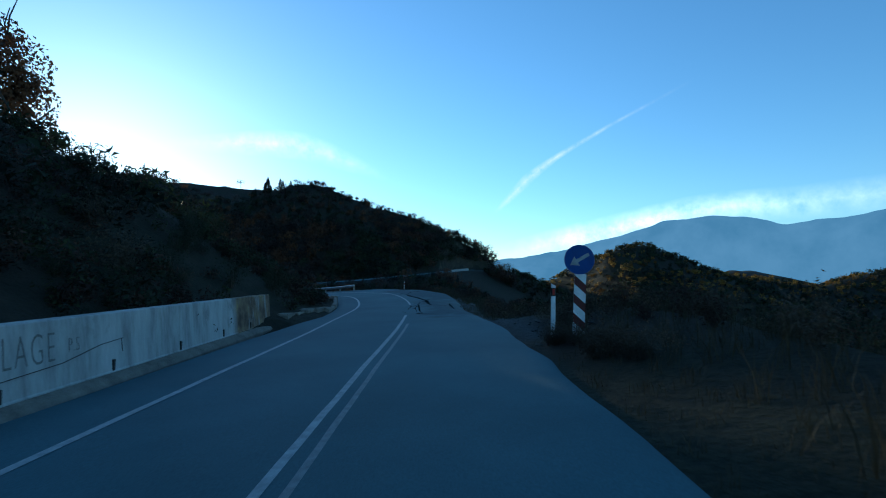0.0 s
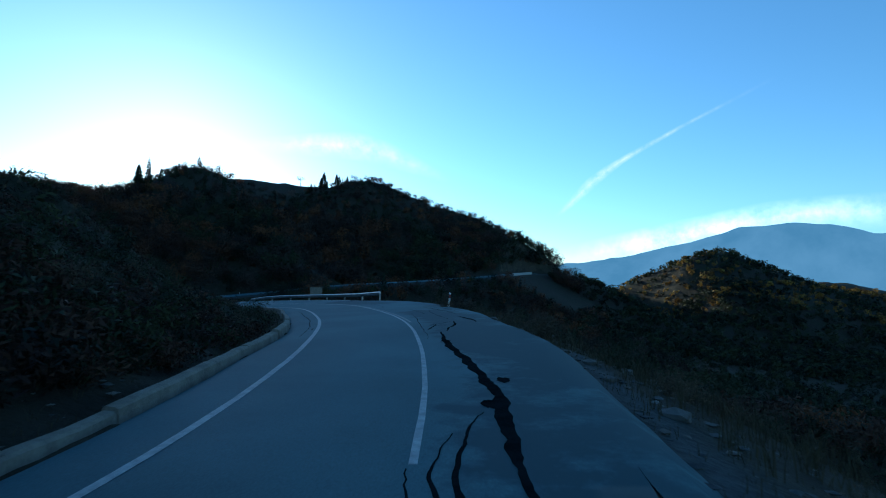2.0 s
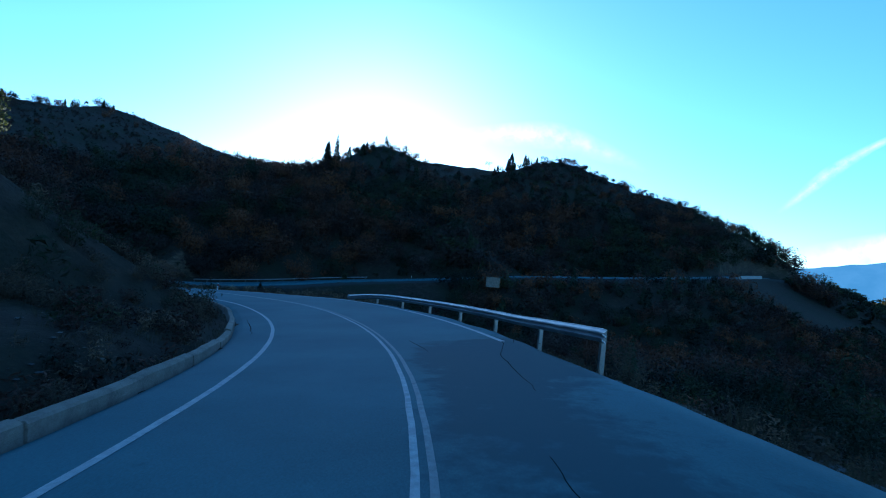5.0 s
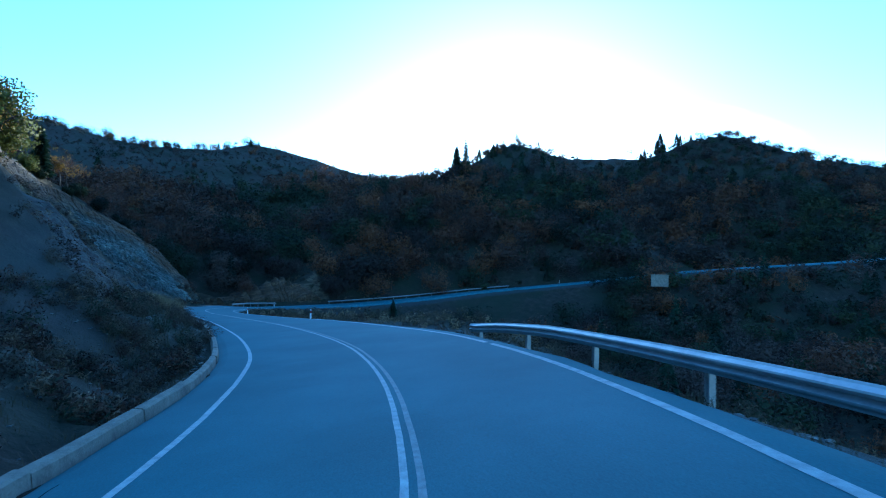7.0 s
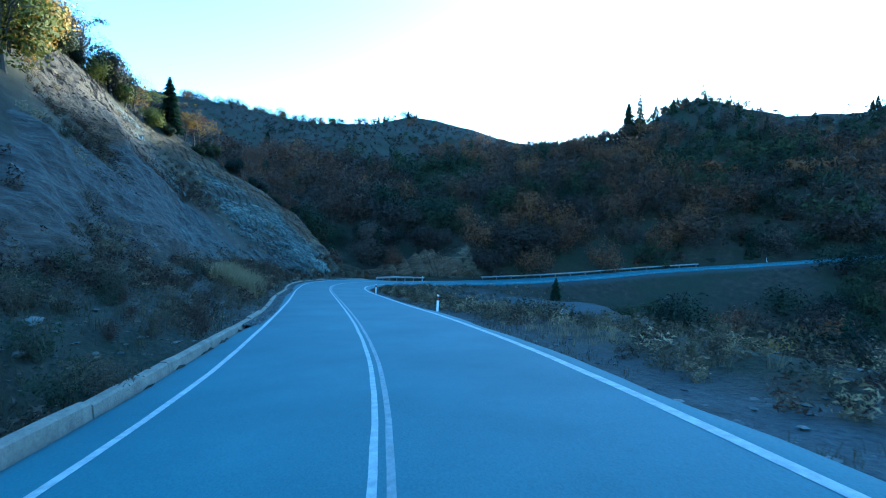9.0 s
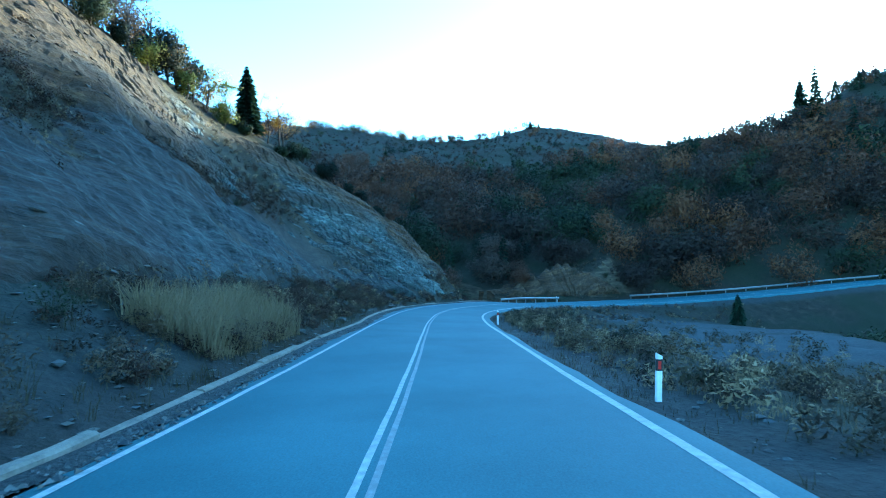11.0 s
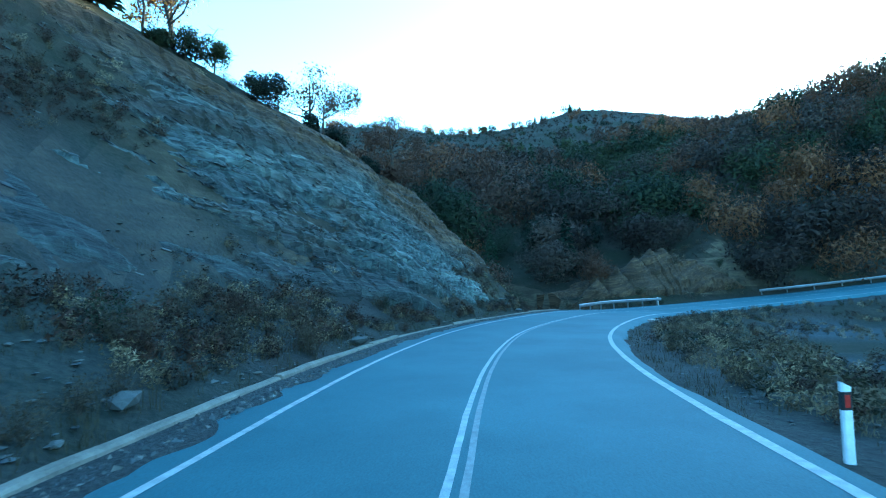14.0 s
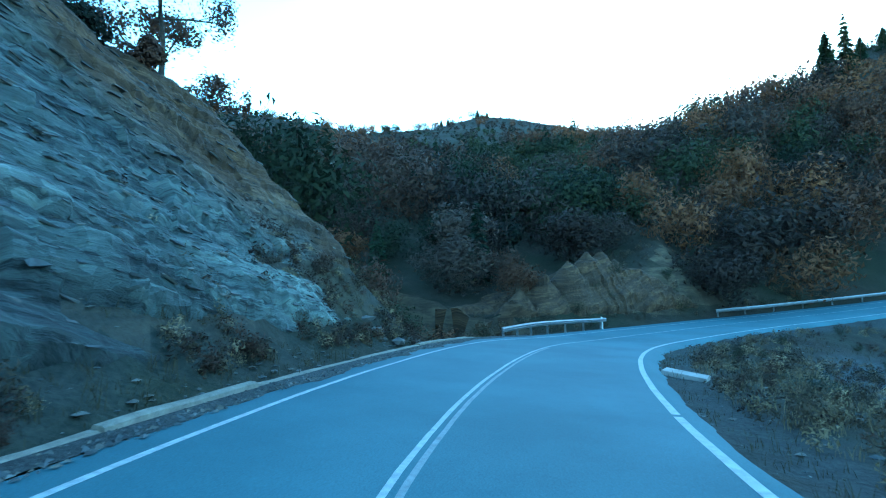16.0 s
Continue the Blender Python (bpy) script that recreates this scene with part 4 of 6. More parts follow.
        x = np.interp(y + 0.6, p[:, 1], p[:, 0]) + 0.055
        t.matrix_world = Matrix.Translation((x, y, np.interp(y, p[:, 1], p[:, 2]) + z)) @ Euler((radians(90 - 4), 0, radians(90.9))).to_matrix().to_4x4() @ Matrix.Diagonal((0.62, 1, 1, 1))
        t.parent = wall
        tagged(t, "dark scratched graffiti letters")
    bm = bmesh.new()
    box(bm, -5.75, -5.35, 9.32, 9.75, -0.7, 0.0, 0.06)
    part("end_block", bm, OLD_CONCRETE, wall, "pale broken concrete block")
    return wall


SCRATCH = plain("scratch_black", (0.08, 0.08, 0.08), (0.2, 0.2, 0.19), 20.0, 0.9)
retaining_wall()


def kerbs():
    """Cast concrete kerb along the hill side, in bays with open joints, chipped and leaning."""
    kerb = tagged(new("kerb"), "chipped pale concrete kerb along the hillside", "kerb", kind="structure")
    rnd = random.Random(5)
    s = 37.4
    while s < 193:
        length = rnd.uniform(2.6, 3.6)
        if s < 193:
            t = np.linspace(s, min(s + length - 0.03, 193), 5)
            drop = rnd.uniform(-0.05, 0.03) - (0.06 if s < 40 else 0)
            tall = 0.115 + drop
            lean = rnd.uniform(-0.03, 0.03)
            path = road_at(t, along(KERB_AT, t) + lean)
            chips = np.array([rnd.uniform(-0.015, 0.015) for _ in t])
            path[:, 2] += chips
            bm = bmesh.new()
            w = 0.17 if 38 < s < 95 else 0.15
            swept(bm, path, [(0.09, -0.35), (0.04, tall - 0.03), (0.0, tall), (-w + 0.03, tall + 0.01), (-w, tall - 0.03), (-w - 0.03, -0.35)])
            part("kerb_bay", bm, OLD_CONCRETE, kerb)
        s += length
    # broken blocks where the wall ends
    for y, x, h in ((10.45, -5.5, 0.24), (11.7, -5.42, 0.18), (12.95, -5.3, 0.25), (14.2, -5.1, 0.2), (15.45, -4.95, 0.17)):
        bm = bmesh.new()
        z = float(road_at(32 + y - 9.5, -4.2)[2])
        box(bm, x - 0.25, x + 0.2, y - 0.6, y + 0.62, z - 0.3, z + h, 0.05)
        for v in bm.verts:
            v.co += Vector((rnd.uniform(-1, 1), rnd.uniform(-1, 1), rnd.uniform(-1, 1))) * 0.03
        part("kerb_block", bm, OLD_CONCRETE, kerb, "broken loose concrete kerb block")
    return kerb


kerbs()
W_BEAM = [(0.0, 0.0), (0.012, 0.03), (0.075, 0.075), (0.082, 0.10), (0.012, 0.145), (0.0, 0.155), (0.012, 0.165), (0.082, 0.21), (0.075, 0.235), (0.012, 0.28), (0.0, 0.31)]


def guardrail(label, path, spacing, side, top=0.75):
    """A steel W-beam on posts. side: -1 turns the ribs to the left of the path, 1 to the right."""
    rail = tagged(new("guardrail"), label, "guardrail", group="guardrails")
    path = np.asarray(path, float)
    d = np.r_[0, np.cumsum(np.linalg.norm(np.diff(path[:, :2], axis=0), axis=1))]
    total = d[-1]
    at = lambda v: np.stack([np.interp(v, d, path[:, i]) for i in range(3)], -1)  # noqa: E731
    prof = [(side * (a - 0.02), u + top - 0.31) for a, u in W_BEAM]
    prof = prof + [(a - side * 0.005, u) for a, u in prof[::-1]]
    n = max(1, round(total / 4.0))
    for k in range(n):
        bm = bmesh.new()
        lo, hi = k * total / n, (k + 1) * total / n
        swept(bm, at(np.linspace(lo, min(hi + 0.02, total), 5)), prof)
        part("beam", bm, STEEL, rail)
    count = max(2, round(total / spacing) + 1)
    for k in range(count):
        v = min(0.25 + k * (total - 0.4) / (count - 1), total - 0.1)
        p = at(v)
        q = at(min(v + 0.3, total)) - at(max(v - 0.3, 0))
        g = float(land(p[:1], p[1:2])[0])
        m = Matrix.Translation((p[0], p[1], 0)) @ Matrix.Rotation(math.atan2(q[1], q[0]) - math.pi / 2, 4, "Z")
        bm = bmesh.new()
        x0 = -side * 0.17
        box(bm, x0 - 0.055, x0 + 0.055, -0.06, -0.052, g - 0.3, p[2] + top - 0.03)
        box(bm, x0 - 0.055, x0 + 0.055, 0.052, 0.06, g - 0.3, p[2] + top - 0.03)
        box(bm, x0 - 0.004, x0 + 0.004, -0.052, 0.052, g - 0.3, p[2] + top - 0.03)
        box(bm, min(x0, 0) + 0.02, max(x0, 0) - 0.0, -0.04, 0.04, p[2] + top - 0.24, p[2] + top - 0.08)
        bmesh.ops.transform(bm, matrix=m, verts=bm.verts)
        part("post", bm, STEEL, rail)
    # flared terminal
    for v, back in ((0.0, -1), (total, 1)):
        p = at(v)
        q = (at(min(v + 0.3, total)) - at(max(v - 0.3, 0)))[:2]
        q = q / np.linalg.norm(q) * back
        bm = bmesh.new()
        end = [p, p + [q[0] * 0.18, q[1] * 0.18, 0], p + [q[0] * 0.30 - side * back * q[1] * -0.06, q[1] * 0.30 + side * back * q[0] * -0.06, -0.01]]
        if back < 0:
            end = end[::-1]
        swept(bm, end, [(a, u * 0.98 + 0.01) for a, u in prof])
        part("terminal", bm, STEEL, rail, "flared end of the steel beam")
    return rail


rs = np.arange(77, 102.3, 1.0)
guardrail("grey galvanised steel guardrail on posts above the valley", road_at(rs, 4.6, along([(77, -0.1), (82, -0.23), (97, -0.24), (100, -0.34), (102.2, -0.48)], rs)), 3.8, -1)
guardrail("short grey steel guardrail on the outside of the bend", spline([(-113.7, 115.6, -7.0), (-116.8, 120.2, -7.25), (-118.6, 124.5, -7.5), (-120.0, 129.4, -7.8)], 1.0), 2.6, 1, 0.72)
rs = np.arange(226, 278, 1.5)
guardrail("long grey steel guardrail beside the climbing road", road_at(rs, -4.7), 4.0, 1)


def marker_post(label, m, height=0.95, lean=0.0):
    """White roadside marker with a black slanted band and a red reflector."""
    post = tagged(new("marker_post"), label, "marker post", group="roadside marker posts")

    def blade(z0, z1, slant0=0.0, slant1=0.0, grow=0.0):
        bm = bmesh.new()
        ring = []
        for z, sl in ((z0, slant0), (z1, slant1)):
            ring.append([bm.verts.new(((0.055 + grow) * a, (0.04 + grow) * b, z + sl * a)) for a, b in ((-1, -0.6), (-0.6, -1), (0.6, -1), (1, -0.6), (0.8, 0.9), (-0.8, 0.9))])
        for k in range(6):
            bm.faces.new((ring[0][k], ring[0][(k + 1) % 6], ring[1][(k + 1) % 6], ring[1][k]))
        bm.faces.new(ring[0][::-1])
        bm.faces.new(ring[1])
        return bm

    part("shaft", blade(-0.3, height - 0.28), WHITE, post)
    part("band", blade(height - 0.28, height - 0.08, 0.0, 0.0, 0.003), BLACK, post, "black band near the top")
    part("cap", blade(height - 0.08, height, 0.0, -0.03), WHITE, post)
    bm = bmesh.new()
    box(bm, -0.025, 0.025, -0.05, -0.042, height - 0.25, height - 0.11, 0.003)
    part("reflector", bm, RED, post, "red reflector")
    post.matrix_world = m @ Matrix.Rotation(radians(lean), 4, "Y")
    return post


marker_post("white marker post with black band and red reflector by the verge", place(127.2, 4.35), 0.9, 2)
marker_post("white marker post with black band and red reflector by the verge", place(152.9, 4.25), 0.9, 1)
marker_post("white marker post with black band and red reflector by the verge", place(210.5, -5.1), 0.95, -2)
marker_post("white marker post leaning in dry scrub beside the lay-by", place(61.0, 3.8), 0.85, 6)
marker_post("white marker post with black band among scrub", Matrix.Translation((3.0, 1.95, 0.12)) @ Matrix.Rotation(radians(2), 4, "Z"), 1.22, 1)
marker_post("white marker post on the far bend", place(292, -5.0), 0.95, 0)


def arrow_sign():
    """Blue round keep-left sign with a white arrow, on a red and white striped post."""
    sign = tagged(new("road_sign"), "round blue arrow sign on a striped red-white post", "road sign")
    bm = bmesh.new()
    rod(bm, (0, 0.0, 1.90), (0, 0.012, 1.90), 0.33, 0.33, 48)
    part("disc", bm, BLUE, sign, "blue disc")
    bm = bmesh.new()
    rod(bm, (0, 0.013, 1.90), (0, 0.03, 1.90), 0.335, 0.325, 48)
    part("disc_back", bm, STEEL, sign, "grey metal back")
    bm = bmesh.new()
    shape = [(0.24, 0.038), (-0.06, 0.038), (-0.06, 0.12), (-0.24, 0.0), (-0.06, -0.12), (-0.06, -0.038), (0.24, -0.038)]
    turn = Matrix.Rotation(radians(33), 2)
    vs = [bm.verts.new(((turn @ Vector(c)).x, -0.004, 1.90 + (turn @ Vector(c)).y)) for c in shape]
    bm.faces.new(vs)
    part("arrow", bm, PAINT, sign, "white slanted arrow")
    bm = bmesh.new()
    rod(bm, (0.03, 0.06, -0.4), (0.03, 0.045, 2.12), 0.03, 0.03, 12)
    part("pole", bm, STEEL, sign)
    bm = bmesh.new()
    box(bm, -0.10, 0.16, 0.008, 0.018, 0.22, 1.58, 0.002)
    part("stripe_board", bm, WHITE, sign, "white board")
    for z in (0.30, 0.72, 1.14):
        bm = bmesh.new()
        v = [bm.verts.new((x, 0.004, zz)) for x, zz in ((-0.10, z + 0.22), (0.16, z), (0.16, z + 0.2), (-0.10, z + 0.42))]
        bm.faces.new(v)
        part("stripe", bm, RED_DARK, sign, "dark red slanted stripe")
    sign.matrix_world = Matrix.Translation((3.28, 0.85, 0.0)) @ Matrix.Rotation(radians(-8), 4, "Z") @ Matrix.Rotation(radians(2.5), 4, "Y")
    return sign


arrow_sign()


def concrete_head(label, at, turn, w, h, d):
    """Concrete headwall with a coping."""
    ob = tagged(new("headwall"), label, "concrete headwall")
    bm = bmesh.new()
    box(bm, -w / 2, w / 2, -d / 2, d / 2, -1.0, h - 0.2, 0.03)
    part("body", bm, OLD_CONCRETE, ob)
    bm = bmesh.new()
    box(bm, -w / 2 - 0.08, w / 2 + 0.08, -d / 2 - 0.08, d / 2 + 0.08, h - 0.2, h, 0.03)
    part("coping", bm, OLD_CONCRETE, ob)
    ob.matrix_world = Matrix.Translation(at) @ Matrix.Rotation(radians(turn), 4, "Z")
    return ob


concrete_head("pale concrete drain headwall on the far slope", (-59.2, 199.0, -1.9), 25, 4.0, 2.0, 1.2)
# pale parapet on the far road's bend, and the gutter slab inside the near bend
bm = bmesh.new()
swept(bm, road_at(np.arange(446, 486, 2.0), 4.6), [(-0.15, -1.0), (-0.15, 1.0), (0.15, 1.0), (0.15, -1.0)])
parapet = tagged(new("parapet"), "long pale concrete parapet on the distant road", "parapet")
part("parapet_wall", bm, PAINT, parapet)
slab = tagged(new("gutter_slab"), "tilted grey concrete slab over the drain", "concrete slab")
bm = bmesh.new()
box(bm, -0.35, 0.95, -0.28, 0.28, -0.16, 0.04, 0.03)
part("slab_top", bm, CONCRETE, slab)
bm = bmesh.new()
box(bm, -0.30, -0.1, -0.24, 0.24, -0.6, -0.16, 0.02)
part("slab_side", bm, OLD_CONCRETE, slab)
slab.matrix_world = place(185.6, 4.7, 0.12) @ Matrix.Rotation(radians(-20), 4, "Z") @ Matrix.Rotation(radians(7), 4, "Y")


# ---- cracks in the slipping lane ----
def ribbon_crack(nodes, width, seed):
    """A ragged open crack: both edges wander on their own."""
    rnd = random.Random(seed)
    pts = spline([(a, b, 0, 0) for a, b in nodes], 0.12)
    bm = bmesh.new()
    prev = None
    l = r = 0.5
    drift = 0.0
    for i, (s, lat, *_r) in enumerate(pts):
        t = i / (len(pts) - 1)
        taper = 0.12 + 0.85 * math.sin(math.pi * min(max(t, 0.02), 0.98))
        l += (rnd.uniform(0.1, 1.1) - l) * 0.35
        r += (rnd.uniform(0.1, 1.1) - r) * 0.35
        drift = 0.8 * drift + rnd.uniform(-0.02, 0.02)
        w = 0.62 * width * taper
        v = [bm.verts.new(road_at(s, lat + drift - w * l, 0.004)), bm.verts.new(road_at(s, lat + drift + w * r + 0.006, 0.004))]
        if prev:
            bm.faces.new((prev[0], prev[1], v[1], v[0]))
        prev = v
    for f in bm.faces:
        f.normal_update()
        if f.normal.z < 0:
            f.normal_flip()
    return bm


CRACKS = [
    (0.34, [(33.2, 0.2), (33.1, 0.51), (32.8, 0.72), (32.7, 1.05), (32.7, 1.51), (32.8, 2.12)]),
    (0.16, [(32.8, 0.7), (33.6, 0.62), (34.6, 0.53), (35.7, 0.5), (37.9, 0.48), (39.8, 0.67), (40.2, 0.82)]),
    (0.10, [(33.9, 0.42), (35.2, 0.38), (36.1, 0.28), (37.3, 0.39), (38.4, 0.26), (39.4, 0.42)]),
    (0.42, [(48.5, 0.85), (46.5, 0.72), (43.4, 0.93), (41, 1.07), (39.4, 1), (37.8, 1.07), (37.1, 1.36), (36.5, 1.75)]),
    (0.07, [(35.1, 0.03), (36.1, 0.03), (37.3, 0.15), (38.4, 0.05)]),
    (0.07, [(34.4, -0.26), (33.7, -0.04), (33.4, -0.02)]),
    (0.44, [(53.7, 2.28), (52.7, 2.3), (52.1, 2.32), (51.5, 2.35), (50.7, 2.22)]),
    (0.20, [(50.2, 0.67), (50.8, 1), (50.9, 1.19), (51.3, 1.48), (51.5, 1.69)]),
    (0.16, [(49.1, 0.55), (49.6, 0.7), (50.3, 0.88), (50.7, 1.01)]),
    (0.34, [(51.6, 1.72), (50.7, 1.58), (50.1, 1.48), (49.5, 1.23), (48.6, 1.05)]),
    (0.12, [(50.3, 0.88), (50.2, 1.03), (50.1, 1.35)]),
    (0.12, [(49.4, 0.62), (49.5, 0.88), (49.4, 1.11)]),
    (0.10, [(50.6, 1.05), (50.4, 1.2), (50.2, 1.5)]),
    (0.06, [(56.6, 1.02), (52.1, 0.6), (50.3, 0.48), (47.1, 0.35)]),
    (0.07, [(59.5, 2.31), (55.6, 1.8), (53.2, 1.73), (52.4, 1.64)]),
    (0.09, [(61.3, 2.93), (59, 3.11), (56.3, 2.96)]),
    (0.16, [(62, 2.69), (59.1, 2.65), (57.3, 2.65), (54.9, 2.5)]),
    (0.07, [(61.1, 1.64), (58.3, 1.65), (56.4, 1.49), (55.8, 1.43)]),
    (0.07, [(81.0, 0.95), (80.3, 0.97), (79.9, 1.02), (78.6, 1.05)]),
    (0.05, [(64, 1.0), (67, 1.4), (71, 1.6)]),
    (0.06, [(74, 2.2), (77.5, 2.6), (80.4, 3.5)]),
    (0.10, [(79.6, 3.5), (80.4, 3.9), (79.0, 4.2)]),
    (0.05, [(49.0, -2.95), (54, -3.05), (60, -3.3), (66, -3.4)]),
    (0.12, [(51.0, -2.85), (51.7, -2.82)]),
    (0.10, [(84.0, -3.5), (87.5, -3.65), (90.5, -3.7)]),
]
for k, (w, nodes) in enumerate(CRACKS):
    part("crack", ribbon_crack(nodes, 0.66 * w if nodes[0][0] < 50 else 0.4 * w, k), TAR, road, "dark open crack in the asphalt")
for k, (s, lat, r) in enumerate(((33.0, 0.55, 0.22), (40.6, 0.95, 0.24), (35.6, 0.25, 0.16), (46.6, 0.75, 0.2), (37.4, 0.2, 0.18), (42.0, 1.3, 0.2))):
    rnd = random.Random(70 + k)
    bm = bmesh.new()
    vs = [bm.verts.new(road_at(s + 1.4 * r * math.cos(a) * rnd.uniform(0.5, 0.85), lat + 0.8 * r * math.sin(a) * rnd.uniform(0.5, 0.85), 0.0045)) for a in np.linspace(0, 2 * math.pi, 27)[:-1]]
    f = bm.faces.new(vs)
    f.normal_update()
    if f.normal.z < 0:
        f.normal_flip()
    part("pothole", bm, TAR, road, "dark broken patch of asphalt")


# ---- plants ----
rng = np.random.default_rng(11)


def leaf_quads(centres, normals, size, g, droop=0.0, long=1.5):
    """Small leaf or clump faces: a quad bent to a kite round each centre."""
    n = len(centres)
    t = g.normal(size=(n, 3))
    t -= (t * normals).sum(1)[:, None] * normals
    t /= np.linalg.norm(t, axis=1)[:, None] + 1e-9
    b = np.cross(normals, t)
    s = (size * g.uniform(0.55, 1.3, n))[:, None]
    t, b = t * s * long * 0.5, b * s * 0.5
    down = np.array([0, 0, -1.0]) * s * droop
    return np.stack([centres - t, centres - b * g.uniform(0.6, 1.1, n)[:, None] + normals * s * 0.15, centres + t + down, centres + b], 1)


def broad_crown(g, leaves, lumps=9, width=0.42, base=0.22, size=0.075, fill=0.35):
    """A crown of height 1 on the ground: uneven lumps of leaf clumps with gaps between."""
    c = g.normal(size=(lumps, 3))
    c /= np.linalg.norm(c, axis=1)[:, None]
    c *= g.uniform(0.35, 1.0, lumps)[:, None] ** 0.5
    mid = (1 + base) / 2
    c = c * [width * 0.68, width * 0.68, (1 - base) * 0.34] + [0, 0, mid]
    r = g.uniform(0.13, 0.26, lumps) * (width / 0.42)
    k = g.integers(0, lumps, leaves)
    d = g.normal(size=(leaves, 3))
    d /= np.linalg.norm(d, axis=1)[:, None]
    far = np.where(g.random(leaves) < fill, g.random(leaves) ** 0.5, g.uniform(0.85, 1.1, leaves))
    p = c[k] + d * (r[k] * far)[:, None]
    nrm = d + 0.7 * g.normal(size=d.shape)
    nrm /= np.linalg.norm(nrm, axis=1)[:, None]
    return leaf_quads(p, nrm, size, g)


def fir_crown(g, boughs, width=0.2, base=0.06, ragged=0.3):
    """A cone of drooping boughs in whorls."""
    z = base + (1 - base) * g.random(boughs) ** 1.25
    whorl = np.round(z * 15) / 15
    z = 0.72 * z + 0.28 * whorl
    a = g.uniform(0, 2 * math.pi, boughs)
    r = width * (1.02 - z) ** 0.85 * g.uniform(1 - ragged, 1.1, boughs) + 0.008
    f = g.uniform(0.35, 1.0, boughs)
    p = np.stack([np.cos(a) * r * f, np.sin(a) * r * f, z - 0.25 * r * f], 1)
    out = np.stack([np.cos(a), np.sin(a), np.full(boughs, -0.35)], 1)
    side = np.stack([-np.sin(a), np.cos(a), np.zeros(boughs)], 1)
    s = (np.minimum(r * 0.5, 0.045) + 0.012)[:, None]
    tip = out * s
    roll = g.uniform(-1.1, 1.1, boughs)[:, None]
    w = (side * np.cos(roll) + np.array([0, 0, 1.0]) * np.sin(roll)) * (s * 0.38)
    up = np.array([0, 0, 0.02])
    return np.stack([p - tip, p - w + up * s * 10, p + tip, p + w + up * s * 10], 1)


def rounded(outward):
    """Leaf normals that follow the crown's outline, so that it is lit as one mass, with some scatter."""
    n = outward + 0.16 * np.random.default_rng(5).normal(size=outward.shape)
    return n / (np.linalg.norm(n, axis=1)[:, None] + 1e-6)


def scattered(name, label, category, kind_template, xs, ys, heights, material, squash=None, sink=0.2, group=""):
    """One mesh of many plants: copies of the templates, turned and scaled, standing on the ground."""
    zs = land(xs, ys)
    quads, tones, normals = [], [], []
    for i, (x, y, z, h) in enumerate(zip(xs, ys, zs, heights)):
        t = kind_template[i % len(kind_template)]
        t, n = t if isinstance(t, tuple) else (t, None)
        a = hashed(np.float64(i), 3.0, 1) * 6.283
        c, s = math.cos(a), math.sin(a)
        w = h * (0.8 + 0.5 * hashed(np.float64(i), 7.0, 2)) if squash is None else h * squash
        v = np.stack([(t[..., 0] * c - t[..., 1] * s) * w + x, (t[..., 0] * s + t[..., 1] * c) * w + y, t[..., 2] * h + z - sink], -1)
        quads.append(v)
        tones.append(np.full(v.shape[0] * v.shape[1], hashed(np.float64(i), 5.0, 9)))
        if n is not None:
            normals.append(np.stack([n[..., 0] * c - n[..., 1] * s, n[..., 0] * s + n[..., 1] * c, n[..., 2]], -1).reshape(-1, 3))
    q = np.concatenate(quads)
    k = q.shape[1]
    q = q.reshape(-1, 3)
    ob = new(name, mesh_of(name, q, np.arange(len(q)).reshape(-1, k), material, False, np.concatenate(tones), np.concatenate(normals) if normals else None))
    return tagged(ob, label, category, group, "stuff")


def woods(x0, x1, y0, y1, count, g):
    """Random places on wooded ground: off the road, off the cut face, off the gravel terrace."""
    x, y = g.uniform(x0, x1, count), g.uniform(y0, y1, count)
    s, lat, zr = road_frame(x, y)
    ok = np.where(lat < 0, lat < -9 + 1.8 * ((s > 190) & (s < 202)) + 3.4 * ((s > 226) & (s < 330)), lat > 9)
    cut = (s > 90) & (s < 190) & (lat < 0) & (lat > -24 - 10 * (s < 150))
    lot = (lat > 0) & (s > 96) & (s < 236) & ((x + 33) * 0.715 + (y - 84) * 0.70 < 5) | (lat > 0) & (lat < 22) & (s > 228) & (s < 300)
    crag = (s > 198) & (s < 226) & (lat < 0) & (lat > -11.5)
    open_view = (s > 425) & (s < 500) & (lat > 0) & (lat < 45)
    keep = ok & ~cut & ~lot & ~crag & ~open_view
    return x[keep], y[keep]


g = np.random.default_rng(21)


def massed_crown(g, leaves, lumps, width, base, size):
    """A crown of height 1 as triangles with their normals: uneven boughs of many small leaves."""
    c = g.normal(size=(lumps, 3))
    c /= np.linalg.norm(c, axis=1)[:, None]
    c *= g.uniform(0.3, 1.0, lumps)[:, None] ** 0.5
    c = c * [width * 0.7, width * 0.7, (1 - base) * 0.34] + [0, 0, (1 + base) / 2]
    r = g.uniform(0.11, 0.25, lumps) * (width / 0.42)
    k = g.choice(lumps, leaves, p=r ** 2 / (r ** 2).sum())
    d = g.normal(size=(leaves, 3))
    d /= np.linalg.norm(d, axis=1)[:, None]
    p = c[k] + d * (r[k] * (0.35 + 0.67 * g.random(leaves) ** 0.6))[:, None]
    face = d + 0.7 * g.normal(size=d.shape)
    face /= np.linalg.norm(face, axis=1)[:, None]
    tri = leaf_quads(p, face, size, g)[:, :3]
    out = tri - [0, 0, 0.4]
    out = out / (np.linalg.norm(out, axis=-1)[..., None] + 1e-6)
    normal = 0.6 * d[:, None] + 0.55 * out
    return tri, normal / np.linalg.norm(normal, axis=-1)[..., None]


